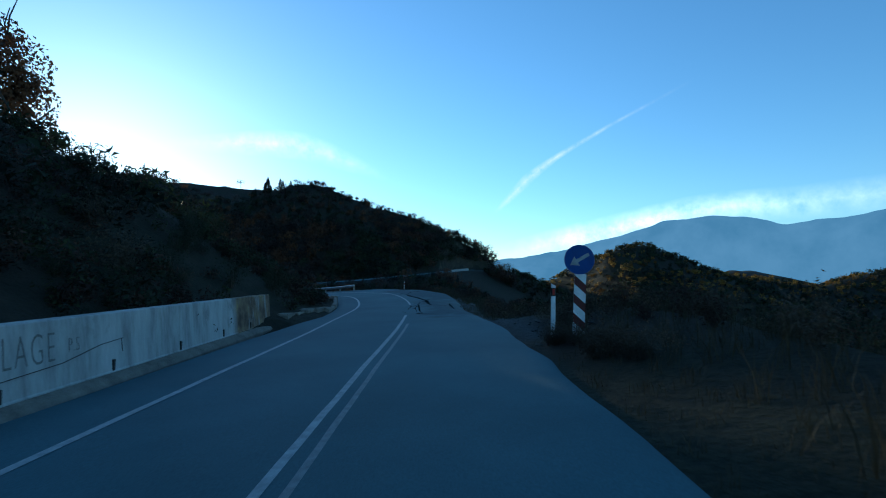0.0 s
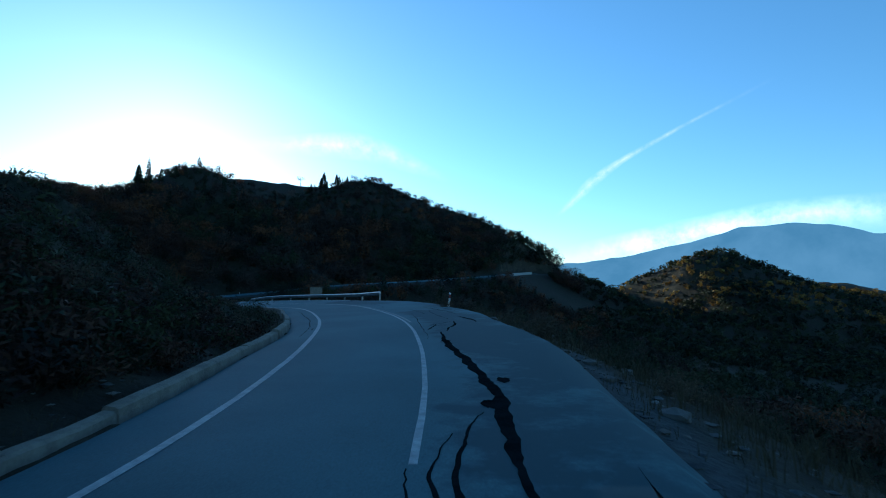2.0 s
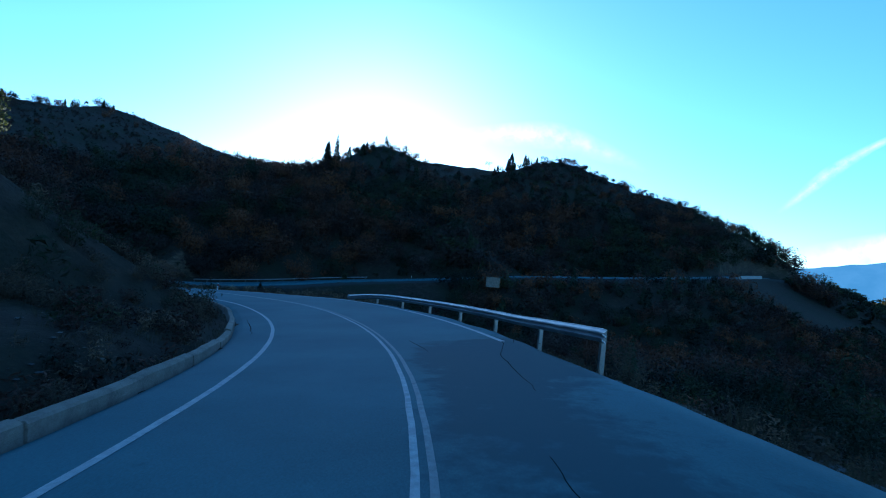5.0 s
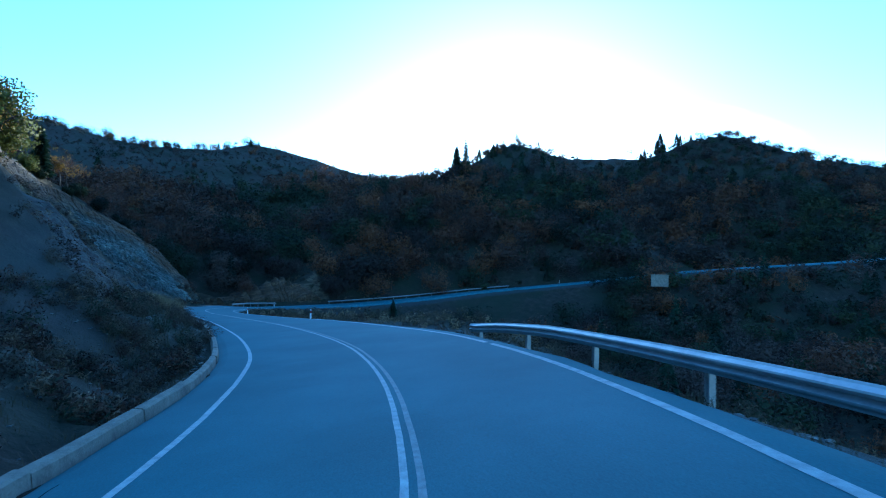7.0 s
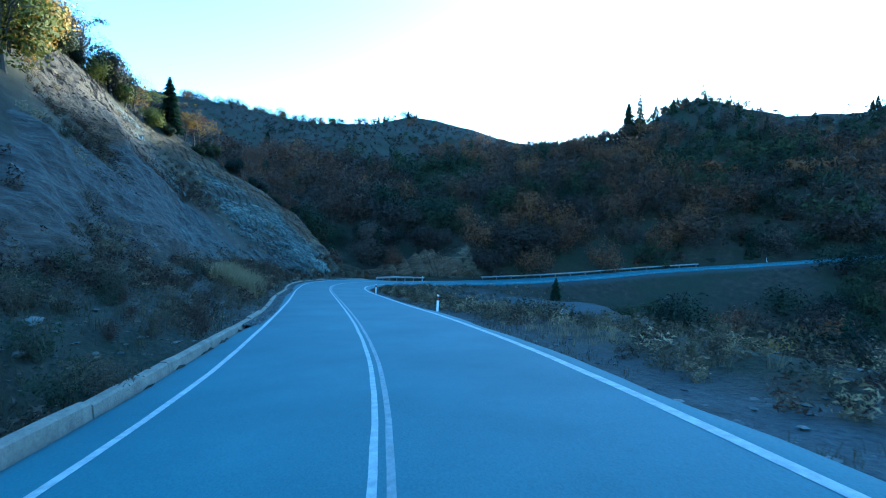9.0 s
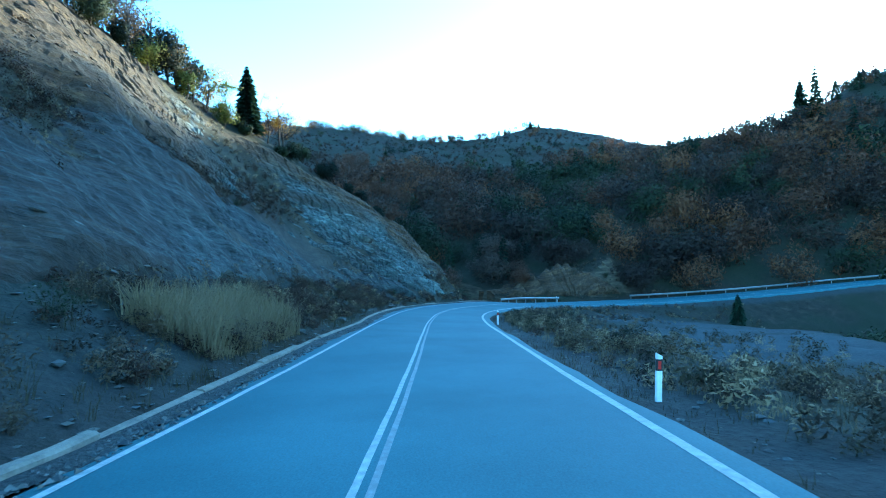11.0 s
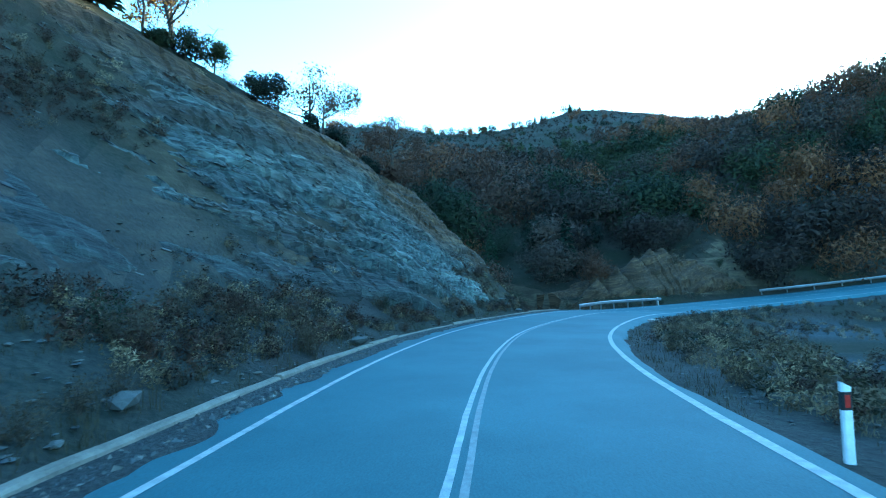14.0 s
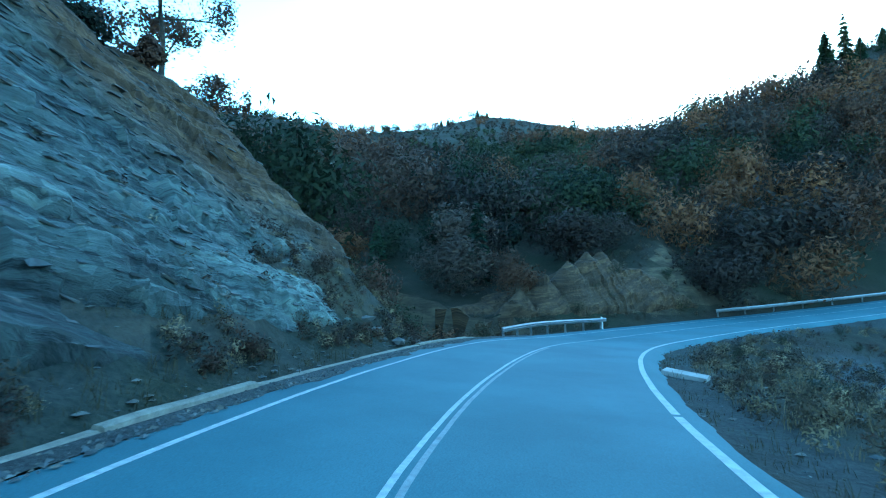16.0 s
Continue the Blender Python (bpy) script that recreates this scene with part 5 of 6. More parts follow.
OAK_NEAR = [massed_crown(g, 2600, 18, 0.62, 0.0, 0.05) for _ in range(6)]
OAK_FINE = [massed_crown(g, 1000, 13, 0.62, 0.0, 0.062) for _ in range(8)]
OAK = [massed_crown(g, 330, 10, 0.62, 0.0, 0.095) for _ in range(8)]
LOW = [massed_crown(g, 56, 3, 0.7, 0.0, 0.22) for _ in range(6)]
LOW_FAR = [massed_crown(g, 34, 3, 0.7, 0.0, 0.3) for _ in range(6)]
LOW_MID = [massed_crown(g, 100, 7, 0.7, 0.0, 0.13) for _ in range(6)]
LOW_FINE = [massed_crown(g, 210, 8, 0.7, 0.0, 0.09) for _ in range(6)]
LANE = [massed_crown(g, 280, 9, 0.7, 0.0, 0.06) for _ in range(6)]
FIR = [fir_crown(g, 300, 0.23, 0.04) for _ in range(5)]


def spread_out(x, y, gap):
    """Keeps of random places those that stand clear of the ones before them."""
    cell, out = {}, []
    for i in range(len(x)):
        cx, cy = int(x[i] // gap), int(y[i] // gap)
        if all((x[i] - x[j]) ** 2 + (y[i] - y[j]) ** 2 > gap * gap for a in (-1, 0, 1) for b in (-1, 0, 1) for j in cell.get((cx + a, cy + b), ())):
            cell.setdefault((cx, cy), []).append(i)
            out.append(i)
    return np.array(out)


def bare_hill(x, y):
    """The far hill's upper flank is open scrub."""
    return ramp01(-x - 0.35 * (y - 200), 205, 240) * ramp01(natural(x, y), 22, 35)


x, y = woods(-345, 60, 95, 420, 19000, g)
ws, wl, wz = road_frame(x, y)
k = ~((ws > 60) & (ws < 140) & (wl > 0) & (wl < 48))  # only scrub on the bank below the rail
x, y = x[k], y[k]
k = spread_out(x, y, 4.3)
x, y = x[k], y[k]
z = natural(x, y)
keep = g.random(len(x)) < np.clip(0.85 + 0.7 * rough(x, y, 35, 3, 51), 0.7, 1.0) * (1 - 0.95 * bare_hill(x, y))
x, y, z = x[keep], y[keep], z[keep]
near = (np.hypot(x + 112, y - 138) < 88) | (np.hypot(x + 40, y - 120) < 55)
close = (np.hypot(x + 118, y - 114) < 36) | (np.hypot(x + 58, y - 122) < 26)
h = g.uniform(6.5, 11.0, len(x)) * (1 - 0.5 * ramp01(z, 24, 50)) * (1 - 0.2 * close) * (1 - 0.3 * ramp01(-z, -4, 6))
kind = rough(x, y, 30, 3, 53) + 0.2 * g.normal(size=len(x))
for far_or_near, crowns in ((~near, OAK), (near & ~close, OAK_FINE), (close, OAK_NEAR)):
    k = (kind > 0.06) & far_or_near
    scattered("autumn_wood", "dense brown and russet autumn oaks on the slopes", "woodland", crowns, x[k], y[k], h[k], LEAF_AUTUMN)
    k = (kind <= 0.06) & (kind > -0.1) & far_or_near
    scattered("bare_wood", "grey-brown trees half bare of leaves on the slopes", "woodland", crowns, x[k], y[k], h[k], TWIGS)
    k = (kind <= -0.1) & far_or_near
    scattered("green_wood", "dense dark green trees in the gully", "woodland", crowns, x[k], y[k], h[k] * 0.9, LEAF_GREEN)
x, y = woods(-345, 60, 185, 420, 2600, g)
k = g.random(len(x)) > 0.95 * bare_hill(x, y)
x, y = x[k], y[k]
t = rough(x, y, 26, 3, 53) + 0.3 * g.normal(size=len(x))
scattered("hill_wood", "small russet trees on the upper slopes", "woodland", LOW, x[t > 0], y[t > 0], g.uniform(2.0, 4.0, (t > 0).sum()), LEAF_AUTUMN)
scattered("hill_wood", "small dark green trees on the upper slopes", "woodland", LOW, x[t <= 0], y[t <= 0], g.uniform(2.0, 4.0, (t <= 0).sum()), LEAF_GREEN)
x, y = woods(-330, 60, 110, 385, 130, g)
k = bare_hill(x, y) < 0.3
x, y = x[k], y[k]
scattered("fir_wood", "scattered dark firs among the oaks", "woodland", FIR, x, y, g.uniform(6, 11, len(x)), NEEDLES, 0.95)
x, y = woods(-420, 110, 90, 420, 1300, g)
k = np.hypot(x + 60, y - 95) > 110
x, y = x[k], y[k]
scattered("hill_scrub", "low scrub and bushes over the hills", "scrub", LOW, x, y, g.uniform(0.9, 2.4, len(x)), LEAF_GREEN)
x, y = woods(-400, -180, 90, 330, 4800, g)
k = g.random(len(x)) < bare_hill(x, y)
x, y = x[k], y[k]
t = rough(x, y, 14, 3, 57) + 0.15 * g.normal(size=len(x))
for k, m, word in ((t > 0.05, TWIGS, "grey"), (t <= 0.05, RUSSET, "russet brown")):
    scattered("hill_scrub", "low " + word + " scrub on the open hilltop", "scrub", LOW, x[k], y[k], g.uniform(0.5, 1.7, k.sum()), m)
x, y = woods(25, 200, 240, 425, 1500, g)
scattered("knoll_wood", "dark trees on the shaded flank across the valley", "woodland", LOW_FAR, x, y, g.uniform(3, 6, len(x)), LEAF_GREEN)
s = g.uniform(134, 165, 820)
p = road_at(s, -14.4 + 0.75 * g.normal(size=820) - 0.8 * rough(s, s, 6, 2, 66))
for k, m, word in ((slice(0, 500), RUSSET, "russet"), (slice(500, 820), SCRUB, "grey-brown")):
    scattered("ledge_scrub", word + " brush along a ledge of the rock face", "scrub", LOW_MID, p[k, 0], p[k, 1], g.uniform(0.2, 0.55, len(p[k])), m, sink=0.0)
s = g.uniform(192, 242, 320)
p = road_at(s, along(KERB_AT, s) - 0.8 - 9 * g.random(320))
scattered("bank_scrub", "dark scrub and weeds on the bank by the bend", "scrub", LOW_FINE, p[:, 0], p[:, 1], g.uniform(0.3, 1.2, 320), SCRUB, sink=0.05)
x, y = woods(190, 430, 240, 405, 1300, g)
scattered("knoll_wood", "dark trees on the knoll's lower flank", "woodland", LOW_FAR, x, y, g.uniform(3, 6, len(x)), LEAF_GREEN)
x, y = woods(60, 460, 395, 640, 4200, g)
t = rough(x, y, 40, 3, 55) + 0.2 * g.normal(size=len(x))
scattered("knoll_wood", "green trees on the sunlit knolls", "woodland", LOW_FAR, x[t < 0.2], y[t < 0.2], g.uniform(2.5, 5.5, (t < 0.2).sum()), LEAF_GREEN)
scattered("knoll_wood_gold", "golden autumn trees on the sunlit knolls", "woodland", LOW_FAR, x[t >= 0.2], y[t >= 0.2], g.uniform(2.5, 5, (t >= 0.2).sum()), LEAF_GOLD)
# the slope falling away on the valley side of the first bend, and the near hillside above the wall
x, y = woods(4, 120, -20, 300, 1700, g)
off = road_frame(x, y)[1]
for k, crowns in ((off > 50, LOW), ((off > 24) & (off <= 50), LOW_FINE)):
    scattered("valley_wood", "dark trees and scrub on the falling valley slope", "woodland", crowns, x[k], y[k], g.uniform(1.1, 2.6, k.sum()), LEAF_GREEN)
x, y = woods(-75, -8, -40, 62, 1500, g)
scattered("slope_scrub", "dark dry scrub on the hillside above the wall", "scrub", LOW_MID, x, y, g.uniform(0.8, 2.0, len(x)), LEAF_GREEN)
x, y = woods(40, 210, 85, 330, 1100, g)
scattered("valley_wood", "dark trees and scrub in the valley bottom", "woodland", LOW, x, y, g.uniform(2.0, 4.5, len(x)), LEAF_GREEN)
x, y = woods(-110, 10, 60, 200, 1000, g)
off = road_frame(x, y)[1]
for k, h0, h1 in (((off > 0) & (off < 30), 0.5, 1.3), (off >= 30, 1.2, 3.4)):
    scattered("valley_scrub", "dark brown scrub down in the valley", "scrub", LOW_MID, x[k], y[k], g.uniform(h0, h1, k.sum()), LEAF_AUTUMN)


def limbs(bm, g, foot, top, r, spread, depth, tips):
    """A tapered trunk or limb with side limbs; gathers the tips."""
    foot, top = Vector(foot), Vector(top)
    mid = foot.lerp(top, 0.5) + Vector(g.normal(size=3)) * (top - foot).length * 0.05
    rod(bm, foot, mid, r, r * 0.78, 7 if depth > 1 else 5)
    rod(bm, mid, top, r * 0.78, r * 0.4, 7 if depth > 1 else 5)
    tips.append(tuple(top))
    if depth == 0:
        return
    for _ in range(4 if depth > 1 else 3):
        p = foot.lerp(top, g.uniform(0.35, 0.95))
        d = Vector((g.normal(), g.normal(), abs(g.normal()) * 0.6 + 0.25)).normalized()
        limbs(bm, g, p, p + d * (top - foot).length * spread * g.uniform(0.6, 1.1), r * 0.42, spread, depth - 1, tips)


def tree(label, x, y, height, material, seed, width=0.42, leaves=1500, size=0.22, base=0.25, sparse=1.0, lean=0.0):
    """A broadleaf tree: trunk with limbs, and a crown of single leaf clumps round the limbs' ends."""
    g = np.random.default_rng(seed)
    ob = tagged(new("tree"), label, "tree", group="hillside trees")
    bm = bmesh.new()
    tips = []
    limbs(bm, g, (0, 0, -0.4), (lean * height, 0, height * 0.8), height * 0.026, 0.55, 2, tips)
    part("trunk", bm, BARK, ob)
    if sparse == 1.0:
        q = broad_crown(g, leaves, 15, width, base, size / height, 0.45) * height
        q = q.reshape(-1, 3)
        d = q - (0, 0, 0.45 * height)
        crown = new("crown", mesh_of("crown", q, np.arange(len(q)).reshape(-1, 4), material, False, g.random(), rounded(d / np.linalg.norm(d, axis=1)[:, None])))
        crown.parent = ob
        z = float(land(np.array([x]), np.array([y]))[0])
        ob.matrix_world = Matrix.Translation((x, y, z)) @ Matrix.Rotation(seed * 1.3, 4, "Z")
        return ob
    tips = np.array([t for t in tips if t[2] > height * base])
    k = g.integers(0, len(tips), leaves)
    d = g.normal(size=(leaves, 3))
    p = tips[k] + d * height * 0.065 * sparse
    flat = np.hypot(p[:, 0], p[:, 1]) / (height * width)
    p[:, :2] /= np.maximum(flat, 1)[:, None] ** 0.6
    p[:, 2] = np.clip(p[:, 2], height * base * 0.6, height)
    nrm = d / (np.linalg.norm(d, axis=1)[:, None] + 1e-9)
    q = leaf_quads(p, nrm, size, g).reshape(-1, 3)
    crown = new("crown", mesh_of("crown", q, np.arange(len(q)).reshape(-1, 4), material))
    crown.parent = ob
    z = float(land(np.array([x]), np.array([y]))[0])
    ob.matrix_world = Matrix.Translation((x, y, z)) @ Matrix.Rotation(seed * 1.3, 4, "Z")
    return ob


def fir(label, x, y, height, seed, width=0.2, boughs=900, ragged=0.3, bare=0.06):
    g = np.random.default_rng(seed)
    ob = tagged(new("fir_tree"), label, "fir tree", group="fir trees")
    bm = bmesh.new()
    rod(bm, (0, 0, -0.4), (0, 0, height * 0.97), height * 0.018, height * 0.002, 8)
    part("trunk", bm, BARK, ob)
    q = (fir_crown(g, boughs, width, bare, ragged) * height).reshape(-1, 3)
    crown = new("crown", mesh_of("crown", q, np.arange(len(q)).reshape(-1, 4), NEEDLES))
    crown.parent = ob
    z = float(land(np.array([x]), np.array([y]))[0])
    ob.matrix_world = Matrix.Translation((x, y, z))
    return ob


# the oak over the wall, then the fringe along the top of the cut
tree("large dark oak with russet leaves above the wall", -24.6, 19.0, 13.0, LEAF_AUTUMN, 1, 0.26, 12000, 0.17, 0.0)
tree("smaller dark tree on the hillside crest", -19.6, 16.0, 3.2, LEAF_GREEN, 2, 0.5, 900, 0.16, 0.05)
def brow(s, back):
    """A place that far behind the upper edge of the cut, s metres along the road."""
    lat = -np.arange(9, 44, 0.4)
    p = road_at(np.full(len(lat), float(s)), lat)
    cut = natural(p[:, 0], p[:, 1]) - land(p[:, 0], p[:, 1]) > 0.7
    edge_lat = lat[np.flatnonzero(cut)[-1]] if cut.any() else -20.0
    q = road_at(float(s), edge_lat - back)
    return float(q[0]), float(q[1])


WORDS = {LEAF_GOLD.name: "golden autumn tree on the brow of the cut", LEAF_SUNLIT.name: "green broadleaf tree in sunlit tones on the brow of the cut", LEAF_GREEN.name: "green broadleaf tree on the brow of the cut", LEAF_AUTUMN.name: "russet autumn tree on the brow of the cut"}
# (along the road, behind the edge, height, leaves)
FRINGE = [
    (131, 1.2, 5.5, LEAF_SUNLIT), (134, 2.6, 7.0, LEAF_SUNLIT), (137, 0.9, 5.0, LEAF_GOLD), (139, 3.2, 7.6, LEAF_SUNLIT),
    (142, 1.0, 4.6, LEAF_SUNLIT), (144, 3.0, 7.2, LEAF_GOLD), (147, 1.2, 4.6, LEAF_SUNLIT), (149, 3.8, 6.8, LEAF_GOLD), (151, 1.0, 3.4, LEAF_SUNLIT), (152.5, 3.0, 4.6, LEAF_SUNLIT), (154, 0.8, 2.4, LEAF_GREEN),
    (155.5, 1.4, 3.0, LEAF_GREEN), (157, 1.0, 2.2, LEAF_GREEN), (159, 0.8, 3.2, LEAF_SUNLIT), (160.5, 1.8, 4.0, LEAF_GREEN), (162, 0.8, 2.6, LEAF_SUNLIT), (163.5, 1.6, 3.4, LEAF_GREEN), (165.5, 0.8, 2.2, LEAF_SUNLIT), (167.3, 0.9, 1.8, LEAF_GREEN),
    (170, 0.6, 1.5, LEAF_GREEN), (171.5, 1.0, 2.0, LEAF_GREEN), (173, 1.6, 2.4, LEAF_GREEN), (174.5, 0.9, 1.9, LEAF_GREEN), (176, 1.4, 2.3, LEAF_GREEN), (177.5, 0.8, 1.8, LEAF_GREEN), (179.5, 1.2, 2.0, LEAF_GREEN), (181, 0.8, 1.6, LEAF_GREEN), (183, 1.0, 1.8, LEAF_AUTUMN),
]
# thin trees between them, few leaves on grey limbs
for k, (s, back, h, m) in enumerate(((156.5, 2.6, 5.2, LEAF_AUTUMN), (158.5, 2.2, 4.6, TWIGS), (161.5, 2.0, 4.4, LEAF_GOLD), (163, 2.6, 4.4, LEAF_AUTUMN), (146, 4.5, 7.5, LEAF_AUTUMN), (166.5, 2.4, 3.6, LEAF_SUNLIT), (172.6, 4.0, 4.4, LEAF_AUTUMN), (171, 3.4, 3.6, LEAF_GOLD))):
    tree("thin half-bare tree with pale twigs on the brow", *brow(s, back), h, m, 500 + k, 0.5, 1500, 0.11, 0.15, 1.2)
for k, (s, back, h, m) in enumerate(FRINGE):
    tree(WORDS[m.name], *brow(s, back), h, m, 40 + k, (0.42, 0.52, 0.6)[k % 3], 4600 if h > 3.4 else 2400, 0.15 if h > 3.4 else 0.1, 0.0)
fg = np.random.default_rng(77)
for m, word in ((STRAW, "straw-coloured"), (SCRUB, "dry brown")):
    p = np.array([brow(fg.uniform(126, 172), -5.5 * fg.random() ** 1.2) for _ in range(260)])
    scattered("brow_scrub", word + " tufts on the earth under the brow of the cut", "scrub", LOW_MID, p[:, 0], p[:, 1], fg.uniform(0.15, 0.6, 260), m, sink=-0.05)
for k in range(26):
    m = (LEAF_GREEN, LEAF_GREEN, LEAF_GOLD, LEAF_AUTUMN)[k % 4]
    tree(WORDS[m.name], *brow(fg.uniform(134, 168), fg.uniform(5, 12)), fg.uniform(4, 7), m, 200 + k, 0.5, 1500, 0.15, 0.0)
fir("slender dark fir on the brow of the cut", *brow(168.5, 1.6), 6.6, 3, 0.25, 2400, 0.5)
tree("thin half-bare oak leaning over the cut", *brow(171.5, 1.8), 5.6, LEAF_GOLD, 9, 0.6, 420, 0.12, 0.3, 1.2, 0.15)
tree("lone sparse round-topped tree on the spur", -120.9, 94.8, 6.6, LEAF_AUTUMN, 12, 0.46, 4200, 0.11, 0.2, 1.35)
tree("bare-limbed tree with few russet leaves on the spur", *brow(179, 2.4), 5.0, LEAF_AUTUMN, 17, 0.5, 900, 0.13, 0.2, 1.3)
tree("bare-limbed tree with few russet leaves on the spur", *brow(184, 2.0), 5.2, LEAF_AUTUMN, 18, 0.5, 2600, 0.1, 0.15, 1.4)
tree("smaller sparse tree beside the lone one on the spur", -119.6, 98.4, 4.8, LEAF_AUTUMN, 14, 0.46, 2000, 0.14, 0.15, 1.25)
tree("smaller sparse tree beside the lone one on the spur", -118.4, 101.2, 3.4, LEAF_AUTUMN, 16, 0.46, 1500, 0.13, 0.1, 1.25)
fir("small dense dark fir on the terrace", -98.1, 143.8, 5.0, 5, 0.27, 1300, 0.2, 0.02)
fir("tall ragged dark fir on the ridge", -158.6, 245.6, 14.0, 6, 0.27, 1500, 0.7, 0.05)
fir("tall ragged dark fir on the ridge", -155.2, 247.6, 17.0, 7, 0.17, 700, 0.9, 0.1)
for k, (x, y, h) in enumerate(((-158.9, 280.5, 8), (-157, 272, 7), (-160, 262, 8), (-97, 361, 9), (-100, 359, 11), (-103, 357, 9), (-106, 354, 12), (-109, 352, 9), (-112, 350, 10), (-115, 348, 8), (-92, 366, 8), (-204.5, 248.5, 11), (-247.8, 137.5, 10), (-189.2, 206.2, 12), (-201.5, 123, 12), (-316, 229, 7), (-319, 226, 5), (-310, 240, 6), (-305, 244, 5), (-343, 190, 6))):
    fir("dark fir standing out on the hillside", x + (k * 7 % 5 - 2) * 0.9, y, h * (0.55, 0.8, 0.66, 0.9, 0.6)[k * 3 % 5], 80 + k, 0.3, 1000, 0.4)
rt = np.random.default_rng(57)
for k in range(34):
    t = (k + rt.random()) / 34
    x, y = np.interp(t, [0, 0.45, 0.8, 1], [-356, -342, -331, -308]), np.interp(t, [0, 0.45, 0.8, 1], [124, 165, 205, 246])
    m = (LEAF_AUTUMN, LEAF_GREEN, TWIGS, LEAF_GREEN, TWIGS, LEAF_GOLD if k == 11 else LEAF_AUTUMN)[k % 6]
    tree({LEAF_AUTUMN.name: "small russet oak on the far crest", LEAF_GREEN.name: "small green oak on the far crest", TWIGS.name: "small half-bare oak on the far crest"}.get(m.name, "small golden oak on the far crest"), x + rt.normal() * 2, y + rt.normal() * 2, rt.uniform(4.2, 6.6), m, 300 + k, 0.62, 620, 0.36, 0.0).location.z -= 1.4
tree("lone bare tree on the saddle of the ridge", -181, 523, 9.0, TWIGS, 351, 0.4, 240, 0.35, 0.3, 1.2)
for k, (x, y, h, m) in enumerate(((-42, 101, 3.2, LEAF_GOLD), (-66, 140, 5.5, LEAF_GOLD), (-58, 138, 5, LEAF_GOLD), (-139, 134, 5, LEAF_GREEN), (-137, 143, 5.5, LEAF_GREEN), (-134, 149, 5, LEAF_GREEN), (-141, 127, 6, LEAF_GREEN))):
    tree("golden valley shrub-tree below the road" if m is LEAF_GOLD else "green tree crowding over the rock outcrop", x, y, h, m, 120 + k, 0.5, 900, 0.24, 0.05)


# ---- roadside bushes ----
def bush_mesh(g, leaves, size, width, upright):
    """A bush of height 1: thin stems fanning out, with small leaves along them."""
    n = 26
    a = g.uniform(0, 2 * math.pi, n)
    tilt = g.uniform(0.05, width, n)
    tip = np.stack([np.cos(a) * tilt, np.sin(a) * tilt, g.uniform(0.55, 1.0, n) * (1 - 0.35 * tilt)], 1)
    foot = np.stack([np.cos(a) * 0.05, np.sin(a) * 0.05, np.full(n, -0.08)], 1)
    side = np.stack([-np.sin(a), np.cos(a), np.zeros(n)], 1) * 0.008
    stems = np.stack([foot - side, foot + side, tip + side * 0.3, tip - side * 0.3], 1)
    k = g.integers(0, n, leaves)
    f = g.uniform(0.25, 1.05, leaves)[:, None]
    p = foot[k] + (tip[k] - foot[k]) * f + g.normal(size=(leaves, 3)) * 0.07
    p[:, 2] = np.maximum(p[:, 2], 0.01)
    d = g.normal(size=(leaves, 3))
    d /= np.linalg.norm(d, axis=1)[:, None]
    return stems.reshape(-1, 3), leaf_quads(p, d, size * 1.25, g, 0.0, upright)[:, :3].reshape(-1, 3)


g = np.random.default_rng(31)
BUSHES = {}
for name, mat_, label, size, width in (
    ("dry_bush", SCRUB, "dry grey-brown roadside bush", 0.044, 0.75),
    ("green_bush", LEAF_GREEN, "dark green roadside bush", 0.042, 0.7),
    ("russet_bush", RUSSET, "russet brown roadside bush", 0.044, 0.6),
):
    shapes = []
    for _ in range(4):
        v, w = bush_mesh(g, 720, size, width, 1.8)
        shapes.append((mesh_of("stem", v, np.arange(len(v)).reshape(-1, 4), BARK), mesh_of("foliage", w, np.arange(len(w)).reshape(-1, 3), mat_)))
    BUSHES[name] = (shapes, label)


def bushes(name, count, s0, s1, lat0, lat1, h0, h1):
    shapes, label = BUSHES[name]
    s, lat, h = g.uniform(s0, s1, count), g.uniform(lat0, lat1, count), g.uniform(h0, h1, count)
    p = road_at(s, lat)
    z = land(p[:, 0], p[:, 1])
    for i in range(count):
        ob = new(name)
        for word, me in zip(("stem", "foliage"), shapes[i % 4]):
            new(word, me).parent = ob
        ob.matrix_world = Matrix.Translation((p[i, 0], p[i, 1], z[i] - 0.03)) @ Matrix.Rotation(i * 2.4, 4, "Z") @ Matrix.Diagonal((h[i] * g.uniform(0.8, 1.3), h[i] * g.uniform(0.8, 1.3), h[i], 1))
        tagged(ob, label, "bush", "roadside bushes")


bushes("dry_bush", 60, 4, 36, 4.6, 15, 0.5, 1.1)
bushes("russet_bush", 36, 4, 36, 5.0, 15, 0.5, 1.1)
bushes("green_bush", 50, 2, 40, 6, 24, 0.5, 1.1)
bushes("dry_bush", 26, 34, 78, 3.6, 11, 0.4, 1.1)
bushes("green_bush", 12, 40, 78, 5.5, 12, 0.6, 1.3)
bushes("dry_bush", 20, 80, 112, 6.0, 12, 0.4, 1.0)
bushes("dry_bush", 36, 104, 182, 6.2, 11, 0.3, 0.8)
bushes("russet_bush", 20, 110, 190, 6.0, 12, 0.3, 0.7)
bushes("green_bush", 12, 186, 225, 6.0, 14, 0.4, 0.9)
bushes("dry_bush", 20, -5, 34, -12, -6.8, 0.7, 1.5)
bushes("green_bush", 26, 22, 48, -10, -5.4, 0.6, 1.4)
bushes("dry_bush", 30, 34, 96, -11, -4.6, 0.4, 1.1)
bushes("green_bush", 24, 34, 100, -12, -5.2, 0.6, 1.6)
